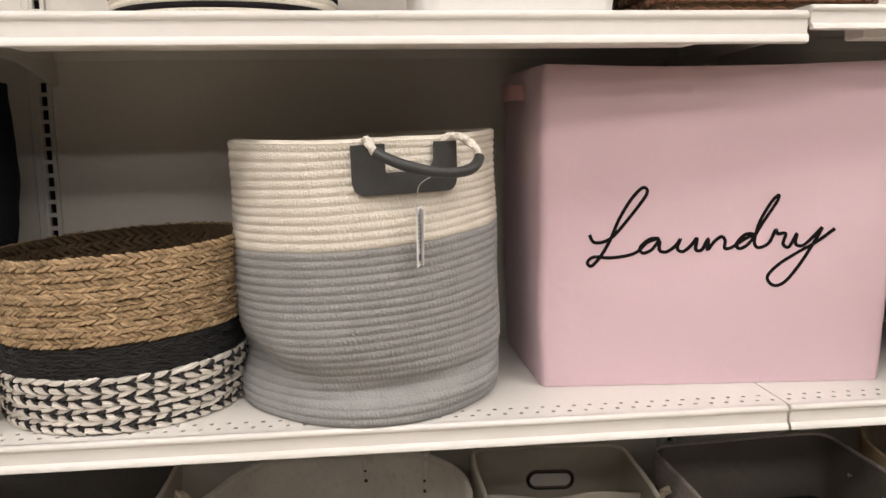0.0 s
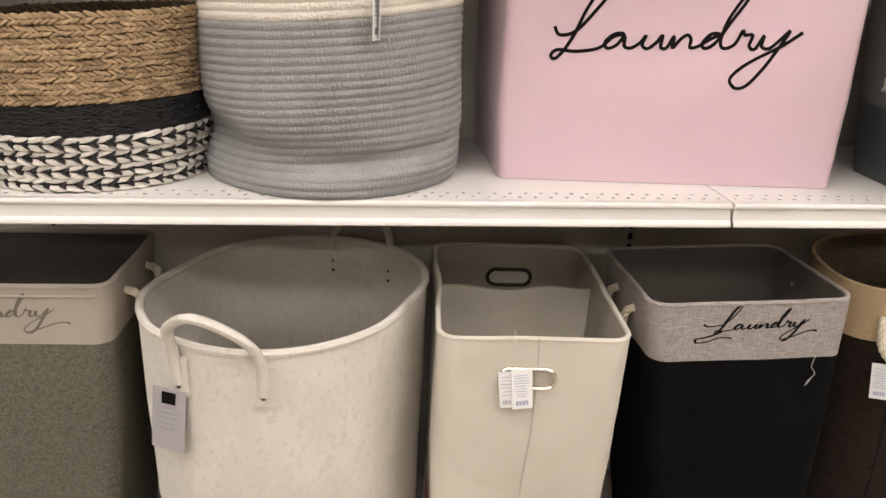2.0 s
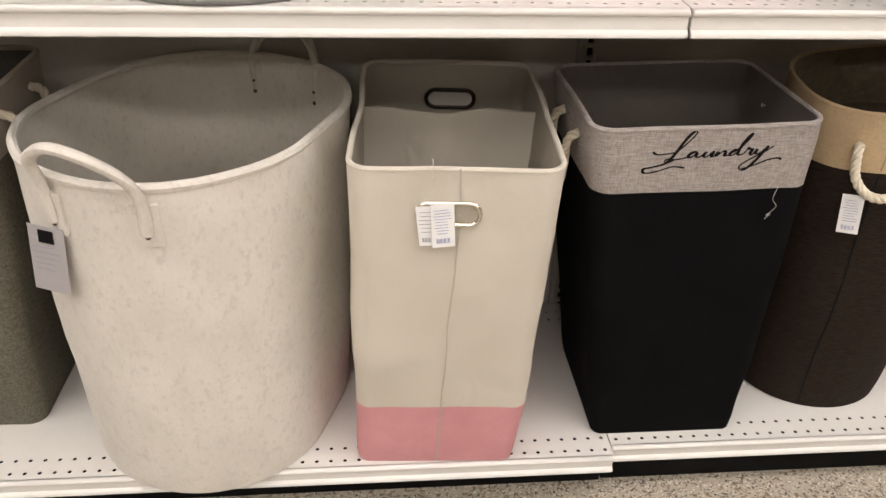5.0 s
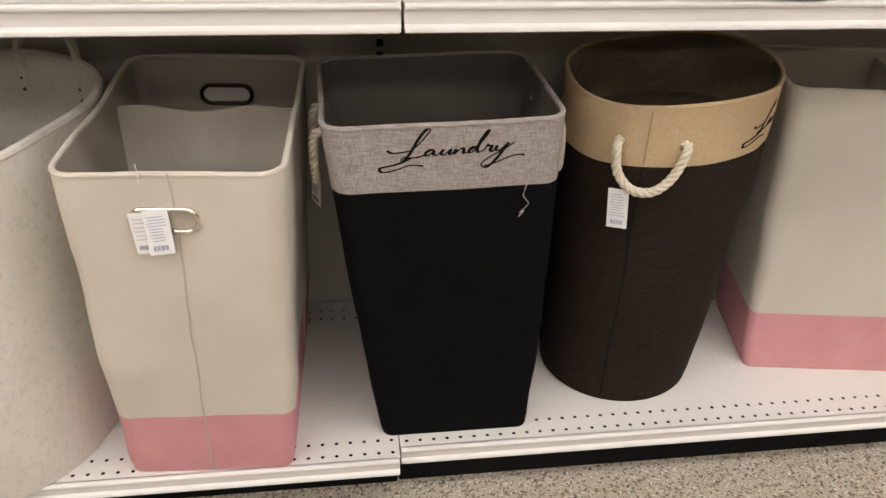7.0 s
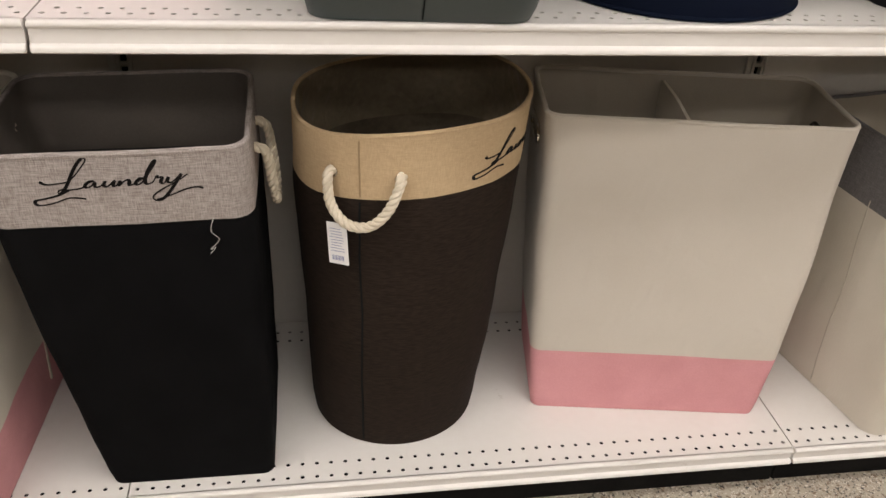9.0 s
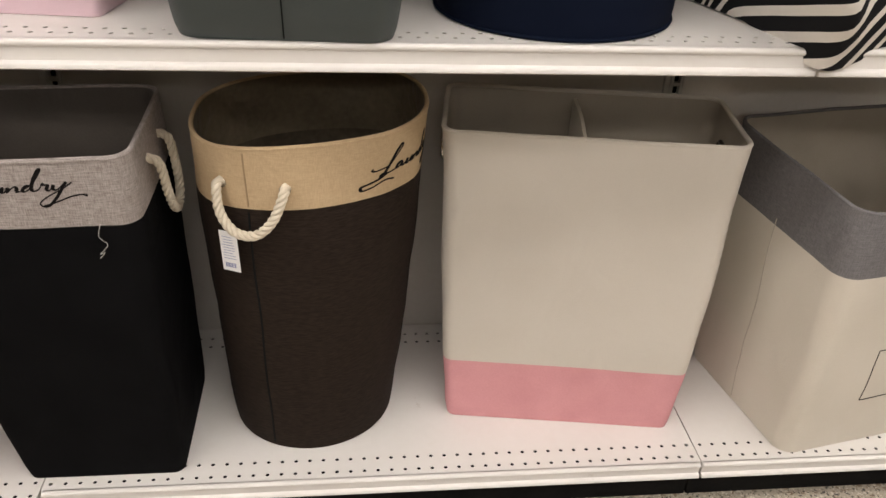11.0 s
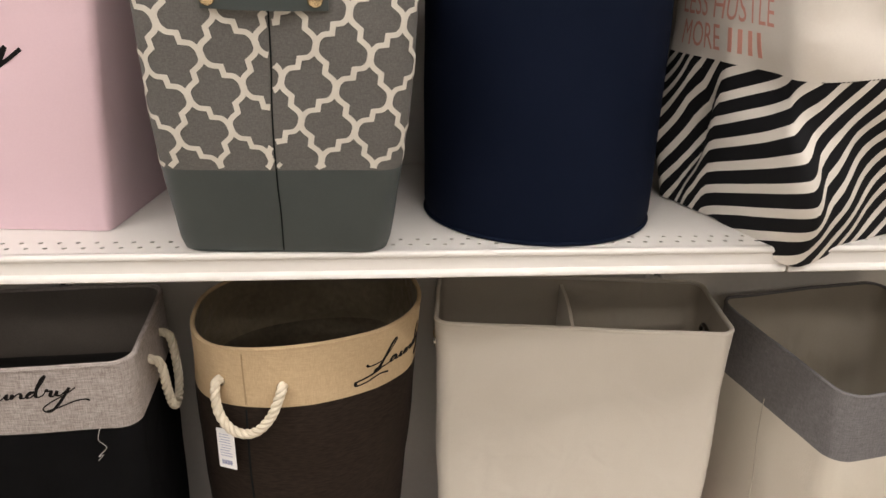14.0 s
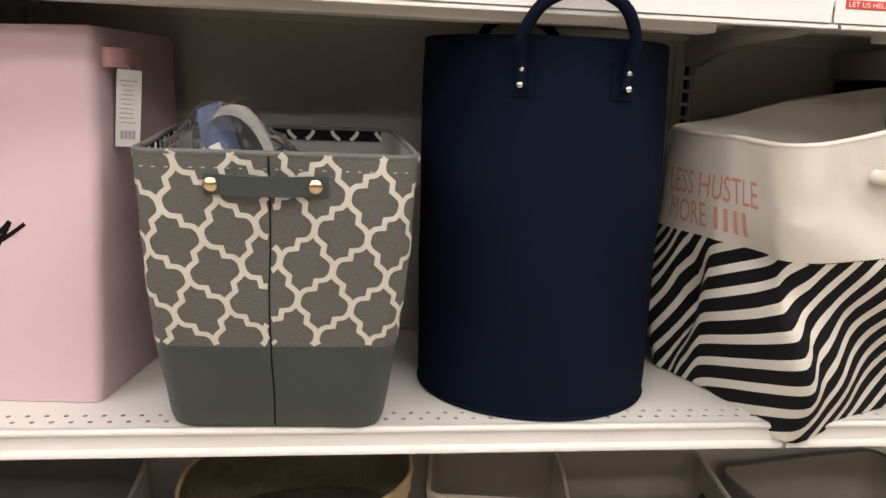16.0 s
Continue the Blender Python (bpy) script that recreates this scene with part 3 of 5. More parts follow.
# ---------------------------------------------------------------- the store
def slab(name, mat, *dims, label="", category=""):
    bm = bmesh.new()
    box(bm, *dims)
    return tagged(part(name, bm, mat), label, category, "", "structure")


slab("floor", FLOOR_MAT, -7, 8, -9, 5, FLOOR - 0.1, FLOOR, label="cream terrazzo floor with dark speckled chips", category="floor")
slab("ceiling", CEIL_MAT, -7, 8, -9, 5, 3.6, 3.7, label="plain white ceiling boards of a store", category="ceiling")
slab("wall_north", WALL_MAT, -7, 8, 5, 5.1, FLOOR, 3.6, label="plain pale painted store wall", category="wall")
slab("wall_south", WALL_MAT, -7, 8, -9.1, -9, FLOOR, 3.6, label="plain pale painted store wall", category="wall")
slab("wall_west", WALL_MAT, -7.1, -7, -9, 5, FLOOR, 3.6, label="plain pale painted store wall", category="wall")
slab("wall_east", WALL_MAT, 8, 8.1, -9, 5, FLOOR, 3.6, label="plain pale painted store wall", category="wall")

LAMP_ROWS = (-4.4, -2.3, -0.8, 0.65)
for yy in LAMP_ROWS:
    for xx in (-3.6, -0.9, 1.8, 4.5):
        lamp_ob = thing("ceiling_light", (xx, yy, 3.45), "white fluorescent strip light under the ceiling", "light", "ceiling lights")
        bm = bmesh.new()
        box(bm, xx - 1.22, xx + 1.22, yy - 0.31, yy + 0.31, 3.5, 3.6, 0.01)
        part("housing", bm, WHITE_PLASTIC, lamp_ob)
        bm = bmesh.new()
        box(bm, xx - 1.2, xx + 1.2, yy - 0.29, yy + 0.29, 3.47, 3.5, 0.01)
        part("diffuser", bm, GLOW, lamp_ob)
        ld = bpy.data.lights.new("strip_lamp", "AREA")
        ld.shape, ld.size, ld.size_y, ld.energy, ld.color = "RECTANGLE", 2.4, 0.55, LAMP_WATTS, (1.0, 0.925, 0.89)
        lo = new("strip_lamp", ld)
        lo.location = (xx, yy, 3.46)

# ---------------------------------------------------------------- shelving
SX, BAY, BACK = 0.57, 1.219, 2.155
ZB, ZM, ZT = 0.163, 0.980, 1.577
HOLE = 0.02535
LIP = [(0.006, 0.0), (0.0, 0.0), (-0.003, -0.002), (-0.004, -0.006), (-0.002, -0.0095), (0.001, -0.011), (0.001, -0.029), (-0.003, -0.031),
       (-0.006, -0.034), (-0.006, -0.0385), (-0.003, -0.0405), (0.003, -0.0405), (0.005, -0.038), (0.005, -0.004)]


def hole_rows(bm, x0, y0, z, count, depth, shift, r=0.0038, wall=0.001):
    """One row of square cells, each with a round hole punched through."""
    ring8 = [(-1, -1), (0, -1), (1, -1), (1, 0), (1, 1), (0, 1), (-1, 1), (-1, 0)]
    n = count - (1 if shift else 0)
    start = x0 + (HOLE / 2 if shift else 0)
    if shift:
        for a, b in ((x0, start), (start + n * HOLE, x0 + count * HOLE)):
            bm.faces.new([bm.verts.new(p) for p in ((a, y0, z), (b, y0, z), (b, y0 + depth, z), (a, y0 + depth, z))])
    for k in range(n):
        cx, cy = start + (k + 0.5) * HOLE, y0 + depth / 2
        outer = [bm.verts.new((cx + a * HOLE / 2, cy + b * depth / 2, z)) for a, b in ring8]
        an = [math.atan2(b, a) for a, b in ring8]
        inner = [bm.verts.new((cx + r * math.cos(w), cy + r * math.sin(w), z)) for w in an]
        low = [bm.verts.new((cx + r * math.cos(w), cy + r * math.sin(w), z - wall)) for w in an]
        for i in range(8):
            j = (i + 1) % 8
            bm.faces.new((outer[i], outer[j], inner[j], inner[i]))
            bm.faces.new((inner[i], inner[j], low[j], low[i]))


def deck(parent, x0, front, z, staggered, rear_holes, name="shelf", tall=1.0):
    """A pressed steel shelf: perforated strip at the front, plain plate behind, folded edges, and the price channel."""
    x0 += 0.0011
    x1 = x0 + 48 * HOLE
    bm = bmesh.new()
    gap = 0.012 if staggered else 0.0005
    rows = (0.022, 0.022) if staggered else (0.031, 0.031)
    y = front + 0.004
    def quad(a, b):
        bm.faces.new([bm.verts.new(p) for p in ((x0, a, z), (x1, a, z), (x1, b, z), (x0, b, z))])
    quad(y, y + gap)
    y += gap
    for k, dep in enumerate(rows):
        hole_rows(bm, x0, y, z, 48, dep, staggered and k == 1)
        y += dep
    end = BACK - 0.004
    if rear_holes:
        quad(y, end - 0.08)
        yy = end - 0.08
        for k in range(2):
            hole_rows(bm, x0, yy, z, 48, 0.03, False)
            yy += 0.03
        quad(yy, end)
    else:
        quad(y, end)
    box(bm, x0 + 0.001, x0 + 0.003, front + 0.004, end, z - 0.028, z - 0.0006)
    box(bm, x1 - 0.003, x1 - 0.001, front + 0.004, end, z - 0.028, z - 0.0006)
    box(bm, x0 + 0.004, x1 - 0.004, end - 0.004, end - 0.002, z - 0.028, z - 0.0006)
    for k in (0.3, 0.62):
        yy = front + (end - front) * k
        box(bm, x0 + 0.004, x1 - 0.004, yy, yy + 0.05, z - 0.016, z - 0.005)
    # Added black sheet below the holes, for the darkness of the shelf's cavity.
    if rear_holes:
        under = bmesh.new()
        box(under, x0 + 0.006, x1 - 0.006, front + 0.012, end - 0.006, z - 0.028, z - 0.022)
    sh = part(name, bm, STEEL, parent, "white steel shelf with a punched front edge", 30)
    if rear_holes:
        part("hole_shade_plate", under, BLACK_KICK, sh)
    bm = bmesh.new()
    rings = []
    for x, k in ((x0 + 0.0012, 0.9), (x0 + 0.003, 1.0), (x1 - 0.003, 1.0), (x1 - 0.0012, 0.9)):
        rings.append([(x, front + a * k, z - 0.02 + (b * tall + 0.02) * k) for a, b in LIP])
    loft(bm, rings, True, True)
    part("price_channel", bm, STEEL, sh, "white enamelled shelf edge channel", 50)
    return sh


def upright(parent, x, z0, z1):
    """A slotted post: two rails, and rungs one inch apart before a dark strip that paints the hollow's shade."""
    bm = bmesh.new()
    y = BACK - 0.004
    for a, b, f in ((-0.026, -0.0065, 0.0), (0.0065, 0.0145, 0.0)):
        box(bm, x + a, x + b, y - f, y + 0.02, z0, z1, 0.001, 1)
    for a in (-0.0145, 0.0115):
        box(bm, x + a, x + a + 0.002, y - 0.003, y + 0.001, z0, z1)
    k = 0
    while z0 + k * HOLE < z1 - 0.01:
        z = z0 + k * HOLE
        box(bm, x - 0.0066, x + 0.0066, y + 0.0004, y + 0.01, z, z + 0.0075)
        k += 1
    post = part("upright", bm, UPRIGHT, parent, "slotted steel upright")
    bm = bmesh.new()
    box(bm, x - 0.007, x + 0.007, y + 0.012, y + 0.018, z0, z1)
    part("slot_shade_strip", bm, SLOT_DARK, post)


def bracket(parent, x, z, front):
    """A thin knife bracket under a shelf, deep at the wall and shallow in front."""
    bm = bmesh.new()
    prof = [(BACK - 0.006, z), (BACK - 0.006, z - 0.045), (BACK - 0.04, z - 0.047), (BACK - 0.11, z - 0.03), (BACK - 0.2, z - 0.014), (front + 0.1, z - 0.008), (front + 0.03, z)]
    loft(bm, [[(x - 0.0015, a, b) for a, b in prof], [(x + 0.0015, a, b) for a, b in prof]], True, True)
    part("shelf_bracket", bm, UPRIGHT, parent)


FRONT_M = 1.672
for k in (-2, -1, 0, 1, 2):
    x0 = SX + k * BAY
    x1 = x0 + BAY
    unit = thing("shelving_unit", (x0, BACK, FLOOR), "white steel store shelving bay with three shelves", "shelving", "shelving bays")
    bm = bmesh.new()
    box(bm, x0 + (0.0155 if k != -1 else -0.004), x1 - (0.027 if k != -2 else 0.048), BACK, BACK + 0.012, FLOOR, 2.1)
    part("back_panel", bm, PANEL, unit, "beige painted back panel")
    upright(unit, x0 - (0.02 if k == -1 else 0), FLOOR + 0.02, 2.1)
    low_front = 1.652 if k < 0 else 1.678
    deck(unit, x0, low_front, ZB, False, True, tall=0.85)
    if k != -2:
        deck(unit, x0, FRONT_M, ZM, True, False)
        zt = ZT + (0.008 if k >= 0 else 0.0)
        deck(unit, x0, 1.667, zt, True, False, tall=0.9 if k >= 0 else 1.17)
        bm = bmesh.new()
        box(bm, x0 + 0.10, x1 - 0.16, 1.692, 1.742, zt - 0.046, zt - 0.0035, 0.003)
        part("shelf_stiffener", bm, STEEL, unit)
        for z, f in ((ZM, FRONT_M), (zt, 1.667)):
            for xx in (x0 + 0.008, x1 - 0.008):
                bracket(unit, xx, z - 0.029, f)
    else:
        deck(unit, x0, 1.70, 1.08, True, False)
        deck(unit, x0, 1.667, ZT, True, False)
    bm = bmesh.new()
    box(bm, x0 + 0.002, x1 - 0.002, 1.712 if k >= 0 else 1.708, 1.73, FLOOR, ZB - 0.036, 0.002)
    part("kick_plate", bm, BLACK_KICK, unit, "black steel kick plate")

# ---------------------------------------------------------------- lower shelf: hampers
# olive hamper with a taupe band
s = Sack((-0.632, 1.935, 0.30, 0.27, 0.03, -2), (-0.615, 1.885, 0.37, 0.30, 0.032, -2), ZB + 0.001, 0.812, 0.004, 0.005, seed=1)
ob = thing("laundry_hamper", (-0.632, 1.935, ZB), "olive grey cloth laundry hamper with a taupe lettered band", "laundry hamper", "hampers")
sack_parts(ob, s, [("body", 0, 0.84, OLIVE, "olive grey woven cloth"), ("band", 0.84, 1, TAUPE_BAND, "taupe cloth band")], GREY_IN, TAUPE_BAND, 0.005)
bm = bmesh.new()
script(bm, s.on("front"), -0.13, 0.565, 0.25, 0.0035, True)
part("lettering", bm, INK_GREY, ob, "faded grey script lettering")
bm = bmesh.new()
tube(bm, [s.on("front")(a, 0.632, 0.001) for a in [-0.165 + 0.33 * k / 20 for k in range(21)]], 0.0022, 6)
part("band_fold", bm, TAUPE_BAND, ob)
w = s.on("right")
rope_handle(ob, [w(-0.06, 0.61, -0.006), w(-0.06, 0.60, 0.02), w(-0.045, 0.55, 0.028), w(0.0, 0.5, 0.03), w(0.045, 0.55, 0.028), w(0.06, 0.6, 0.02), w(0.06, 0.61, -0.006)])

# oval felt hamper
s = Sack((-0.152, 1.864, 0.43, 0.525, 0.2149, -20), (-0.155, 1.862, 0.462, 0.578, 0.2309, -22), ZB + 0.001, 0.765, 0.003, 0.004, seed=2, corner=16, edge=3)
ob = thing("laundry_hamper", (-0.152, 1.872, ZB), "off-white speckled felt oval laundry hamper with felt handles", "laundry hamper", "hampers")
sack_parts(ob, s, [("body", 0, 1, FELT, "")], FELT, FELT, 0.0075, 0.007)
for sign in (-1, 1):
    base = -90 if sign < 0 else 90
    w = s.on_round(base)
    hx = 0.02 if sign < 0 else -0.03
    o = 1.0 if sign < 0 else -0.2
    handle_pts = [w(hx - 0.07, 0.535, 0.006 * o), w(hx - 0.07, 0.595, 0.012 * o), w(hx - 0.060, 0.640, 0.026 * o), w(hx - 0.008, 0.672, 0.04 * o), w(hx + 0.048, 0.640, 0.028 * o), w(hx + 0.07, 0.595, 0.012 * o), w(hx + 0.07, 0.535, 0.006 * o)]
    bm = bmesh.new()
    tube(bm, smooth_line(handle_pts, 8), 0.0098, 10, flat=0.8)
    hd = part("handle", bm, FELT, ob, "rolled white felt handle")
    for a in (-0.07, 0.07):
        bm = bmesh.new()
        patch(bm, hx + a - 0.02, hx + a + 0.02, 0.515, 0.58, w, 0.006, 4, 5)
        part("handle_tab", bm, FELT, hd)
        bm = bmesh.new()
        for bz in (0.53, 0.552):
            c = w(hx + a, bz, 0.006)
            stud(bm, c, c - w(hx + a, bz, -0.05), 0.004, 0.003)
            c2 = w(hx + a, bz, -0.0075)
            stud(bm, c2, c2 - w(hx + a, bz, 0.05), 0.004, 0.003)
        part("rivet", bm, DARK_METAL, hd)
w = s.on_round(-90)
c = w(-0.062, 0.525, 0.014)
tag = price_tag(ob, Matrix.Translation(c) @ pose(0, 0, 0, -4, 3, -20), 0.058, 0.105, 4, grey=True, name="hang_tag")
bm = bmesh.new()
box(bm, -0.012, 0.012, -0.0016, -0.0008, -0.026, -0.006, m=Matrix.Translation(c) @ pose(0, 0, 0, -4, 3, -20))
part("logo_block", bm, INK, tag)

# cream hamper with rose foot
s = Sack((0.250, 1.878, 0.283, 0.44, 0.022, -3.2), (0.264, 1.834, 0.306, 0.468, 0.034, -3.2), ZB + 0.001, 0.774, 0.004, 0.008, seed=3)
ob = thing("laundry_sorter", (0.25, 1.88, ZB), "cream fabric two-section laundry sorter with a rose pink foot", "laundry hamper", "hampers")
sack_parts(ob, s, [("foot_band", 0, 0.235, PINK_BAND, "rose pink cloth foot"), ("body", 0.235, 1, CREAM, "")], CREAM_SHADED, CREAM, 0.0045, 0.006)
w = s.on("front")
bm = bmesh.new()
ribbon(bm, [(0.002, 0.004 + 0.61 * k / 24) for k in range(25)], 0.0022, w, 0.0012)
part("front_seam", bm, SEAM, ob)
bm = bmesh.new()
oval_ring(bm, w, -0.012, 0.540, 0.088, 0.036, 0.0035, 0.003)
gr = part("grommet", bm, METAL, ob, "oval chrome grommet handhold")
bm = bmesh.new()
oval_plate(bm, w, -0.012, 0.540, 0.082, 0.03, 0.002)
part("hand_hole", bm, CREAM_SHADED, gr)
c = w(-0.034, 0.560, 0.006)
price_tag(ob, Matrix.Translation(c + Vector((0.012, -0.004, 0))) @ pose(0, 0, 0, -5, -3, 4), 0.034, 0.068, 6, True)
price_tag(ob, Matrix.Translation(c + Vector((-0.012, 0, -0.006))) @ pose(0, 0, 0, -4, -7, -10), 0.028, 0.062, 3, name="care_label")
bm = bmesh.new()
tube(bm, smooth_line([w(-0.035, 0.628, 0.0), w(-0.034, 0.61, 0.004), w(-0.035, 0.6, 0.004)], 5), 0.0008, 5)
part("tag_thread", bm, THREAD, ob)
bm = bmesh.new()
div = [[s.place(-0.146 + 0.292 * i / 12, 0.085 + 0.01 * math.sin(i * 0.9), t) + Vector((0, 0, -0.006 * math.sin(math.pi * i / 12))) for i in range(13)] for t in [0.08 + 0.86 * k / 10 for k in range(11)]]
back_div = [[p + Vector((0, 0.006, 0)) for p in r] for r in div]
loft(bm, [a + b[::-1] for a, b in zip(div, back_div)], True, True)
part("divider", bm, CREAM, ob, "folded cream cloth divider")
bm = bmesh.new()
oval_ring(bm, s.on("back_inside"), 0.005, 0.54, 0.088, 0.036, 0.004, 0.003)
gr = part("grommet", bm, DARK_METAL, ob, "oval dark metal grommet")
bm = bmesh.new()
oval_plate(bm, s.on("back_inside"), 0.005, 0.54, 0.082, 0.03, 0.0015)
part("hand_hole", bm, PANEL, gr)

# black hamper with grey lettered band
s = Sack((0.678, 1.852, 0.276, 0.282, 0.02, 0), (0.632, 1.815, 0.36, 0.295, 0.034, 1.0), ZB + 0.001, 0.807, 0.004, 0.004, seed=4, lift=lambda a, b: 0.008 * a)
ob = thing("laundry_hamper", (0.678, 1.862, ZB), "black cloth laundry hamper with a grey linen lettered band", "laundry hamper", "hampers")
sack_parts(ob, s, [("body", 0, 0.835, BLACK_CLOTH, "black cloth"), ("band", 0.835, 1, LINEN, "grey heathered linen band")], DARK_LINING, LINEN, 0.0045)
turned_in(ob, s, 0.80, LINEN_SHADED, "grey linen band turned in, coloured darker for shade")
w = s.on("front")
bm = bmesh.new()
script(bm, w, -0.103, 0.573, 0.213, 0.0034, True, slant=0.15)
part("lettering", bm, INK, ob, "black script lettering")
bm = bmesh.new()
tube(bm, smooth_line([w(0.118, 0.54, 0.002), w(0.112, 0.52, 0.004), w(0.12, 0.505, 0.003), w(0.106, 0.49, 0.004), w(0.113, 0.492, 0.003), w(0.104, 0.482, 0.003)], 6), 0.0004, 5)
part("loose_thread", bm, THREAD, ob)
for side, sg in (("left", -1), ("right", 1)):
    w = s.on(side)
    rope_handle(ob, [w(-0.05, 0.60, -0.006), w(-0.05, 0.59, 0.016), w(-0.045, 0.54, 0.022), w(-0.03, 0.505, 0.024), w(0.0, 0.49, 0.024), w(0.03, 0.505, 0.024), w(0.045, 0.54, 0.022), w(0.05, 0.59, 0.016), w(0.05, 0.60, -0.006)])
bm = bmesh.new()
w = s.on("left")
c = w(-0.03, 0.488, 0.026)
price_tag(ob, Matrix.Translation(c) @ pose(0, 0, 0, 0, 5, -62), 0.032, 0.066, 5)

# round brown hamper
s = Oval((1.045, 1.915, 0.32, 0.308, 0.15, 36), (1.060, 1.902, 0.412, 0.350, 0.16, 36), ZB + 0.001, 0.805, 0.003, 0.006,
         lift=lambda a, b: 0.010 * a - 0.006 * b - 0.003 + 0.005 * math.cos(3 * math.atan2(b, a)), seed=5, corner=16, edge=2)
ob = thing("laundry_hamper", (1.045, 1.915, ZB), "dark brown round laundry hamper with a beige lettered band", "laundry hamper", "hampers")
sack_parts(ob, s, [("body", 0, 0.835, BROWN_CLOTH, "dark brown cloth"), ("band", 0.835, 1, BEIGE_BAND, "beige linen band")], TAN_SHADED, BEIGE_BAND, 0.004)
turned_in(ob, s, 0.82, BEIGE_SHADED, "beige band turned in, coloured darker for shade")
w = s.on_round(-115)
bm = bmesh.new()
ribbon(bm, [(0.0, 0.01 + 0.52 * k / 24) for k in range(25)], 0.003, w, 0.0012)
part("side_seam", bm, SEAM_DARK, ob)
bm = bmesh.new()
ribbon(bm, [(0.0, 0.54 + 0.095 * k / 6) for k in range(7)], 0.002, w, 0.0012)
part("band_seam", bm, SEAM_TAN, ob)
e0, e1 = (-0.045, 0.58), (0.062, 0.572)
for e in (e0, e1):
    bm = bmesh.new()
    oval_ring(bm, w, e[0], e[1], 0.0145, 0.014, 0.0022, 0.001)
    part("eyelet", bm, METAL, ob)
rope_handle(ob, [w(e0[0], e0[1], -0.01), w(e0[0], e0[1], 0.012), w(-0.035, 0.535, 0.022), w(-0.01, 0.505, 0.026), w(0.02, 0.503, 0.026), w(0.045, 0.53, 0.022), w(e1[0], e1[1], 0.012), w(e1[0], e1[1], -0.01)], 0.0078)
c = w(-0.028, 0.50, 0.02)
price_tag(ob, Matrix.Translation(c) @ pose(0, 0, 0, -3, -5, -30), 0.034, 0.07, 6, True)
bm = bmesh.new()
tube(bm, smooth_line([w(-0.03, 0.53, 0.014), w(-0.034, 0.51, 0.016), c], 5), 0.0009, 5)
part("tag_string", bm, INK, ob)
bm = bmesh.new()
script(bm, s.on_round(-57), -0.012, 0.552, 0.2, 0.004, True, slant=0.3)
part("lettering", bm, INK, ob, "black script lettering")

# wide pale sorter with rose foot
s = Sack((1.548, 1.922, 0.452, 0.23, 0.018, -8.4), (1.556, 1.957, 0.53, 0.243, 0.03, -8.2), ZB + 0.001, 0.766, 0.004, 0.005, seed=6)
ob = thing("laundry_sorter", (1.548, 1.93, ZB), "pale stone fabric two-section sorter with a rose pink foot", "laundry hamper", "hampers")
sack_parts(ob, s, [("foot_band", 0, 0.225, PINK_BAND, "rose pink cloth foot"), ("body", 0.225, 1, PALE, "")], CREAM_SHADED, PALE, 0.0045, 0.006)
bm = bmesh.new()
div = [[s.place(-0.018, -0.112 + 0.224 * i / 8, t) for i in range(9)] for t in [0.08 + 0.9 * k / 8 for k in range(9)]]
loft(bm, [a + [p + Vector((0.006, 0, 0)) for p in a[::-1]] for a in div], True, True)
part("divider", bm, CREAM, ob)
for side in ("right_inside", "left"):
    bm = bmesh.new()
    oval_ring(bm, s.on(side), 0.0, 0.535, 0.088, 0.034, 0.004, 0.003)
    part("grommet", bm, DARK_METAL if "in" in side else METAL, ob, "oval metal grommet")

# cream hamper with dark grey band
s = Sack((2.113, 1.895, 0.395, 0.345, 0.035, 11), (2.122, 1.912, 0.41, 0.39, 0.04, 10.5), ZB + 0.001, 0.708, 0.004, 0.005,
         lift=lambda a, b: 0.02 * b, seed=7)
ob = thing("laundry_hamper", (2.113, 1.895, ZB), "cream canvas laundry hamper with a dark grey heathered band", "laundry hamper", "hampers")
sack_parts(ob, s, [("body", 0, 0.765, CREAM, ""), ("band", 0.765, 1, LINEN_DARK, "dark grey heathered band")], CREAM_SHADED, LINEN_DARK, 0.004)
w = s.on("left")
bm = bmesh.new()
ribbon(bm, [(0.0, 0.01 + 0.53 * k / 24) for k in range(20)], 0.0018, w, 0.001)
part("side_seam", bm, SEAM, ob)
bm = bmesh.new()
w = s.on("front")
for line in ([(-0.06, 0.12), (-0.06, 0.24)], [(-0.06, 0.24), (0.06, 0.24)], [(0.06, 0.24), (0.06, 0.12)], [(0.06, 0.12), (-0.06, 0.12)]):
    (a0, b0), (a1, b1) = line
    ribbon(bm, [(a0 + (a1 - a0) * k / 6, b0 + (b1 - b0) * k / 6) for k in range(7)], 0.0014, w, 0.001)
part("printed_frame", bm, INK, ob)

# ---------------------------------------------------------------- middle shelf
LUMP = []
for i, (a, r) in enumerate(((-1, 0.0), (-0.6, 0.8), (0.15, 1.0), (0.7, 0.7), (1, 0.0))):
    LUMP.append([(a, r * math.cos(k * math.pi / 3), r * math.sin(k * math.pi / 3)) for k in range(6)] if r else [(a, 0, 0)])


def lump(bm, at, along, out, length, thick, deep):
    """A spindle-shaped strand end, lying along a direction and standing out from a wall."""
    side = out.cross(along).normalized()
    rows = [[bm.verts.new(at + along * (a * length / 2) + side * (b * thick / 2) + out * (c * deep / 2)) for a, b, c in ring] for ring in LUMP]
    for k in range(len(rows) - 1):
        A, B = rows[k], rows[k + 1]
        for i in range(6):
            j = (i + 1) % 6
            if len(A) == 1:
                bm.faces.new((A[0], B[j], B[i]))
            elif len(B) == 1:
                bm.faces.new((A[i], A[j], B[0]))
            else:
                bm.faces.new((A[i], A[j], B[j], B[i]))


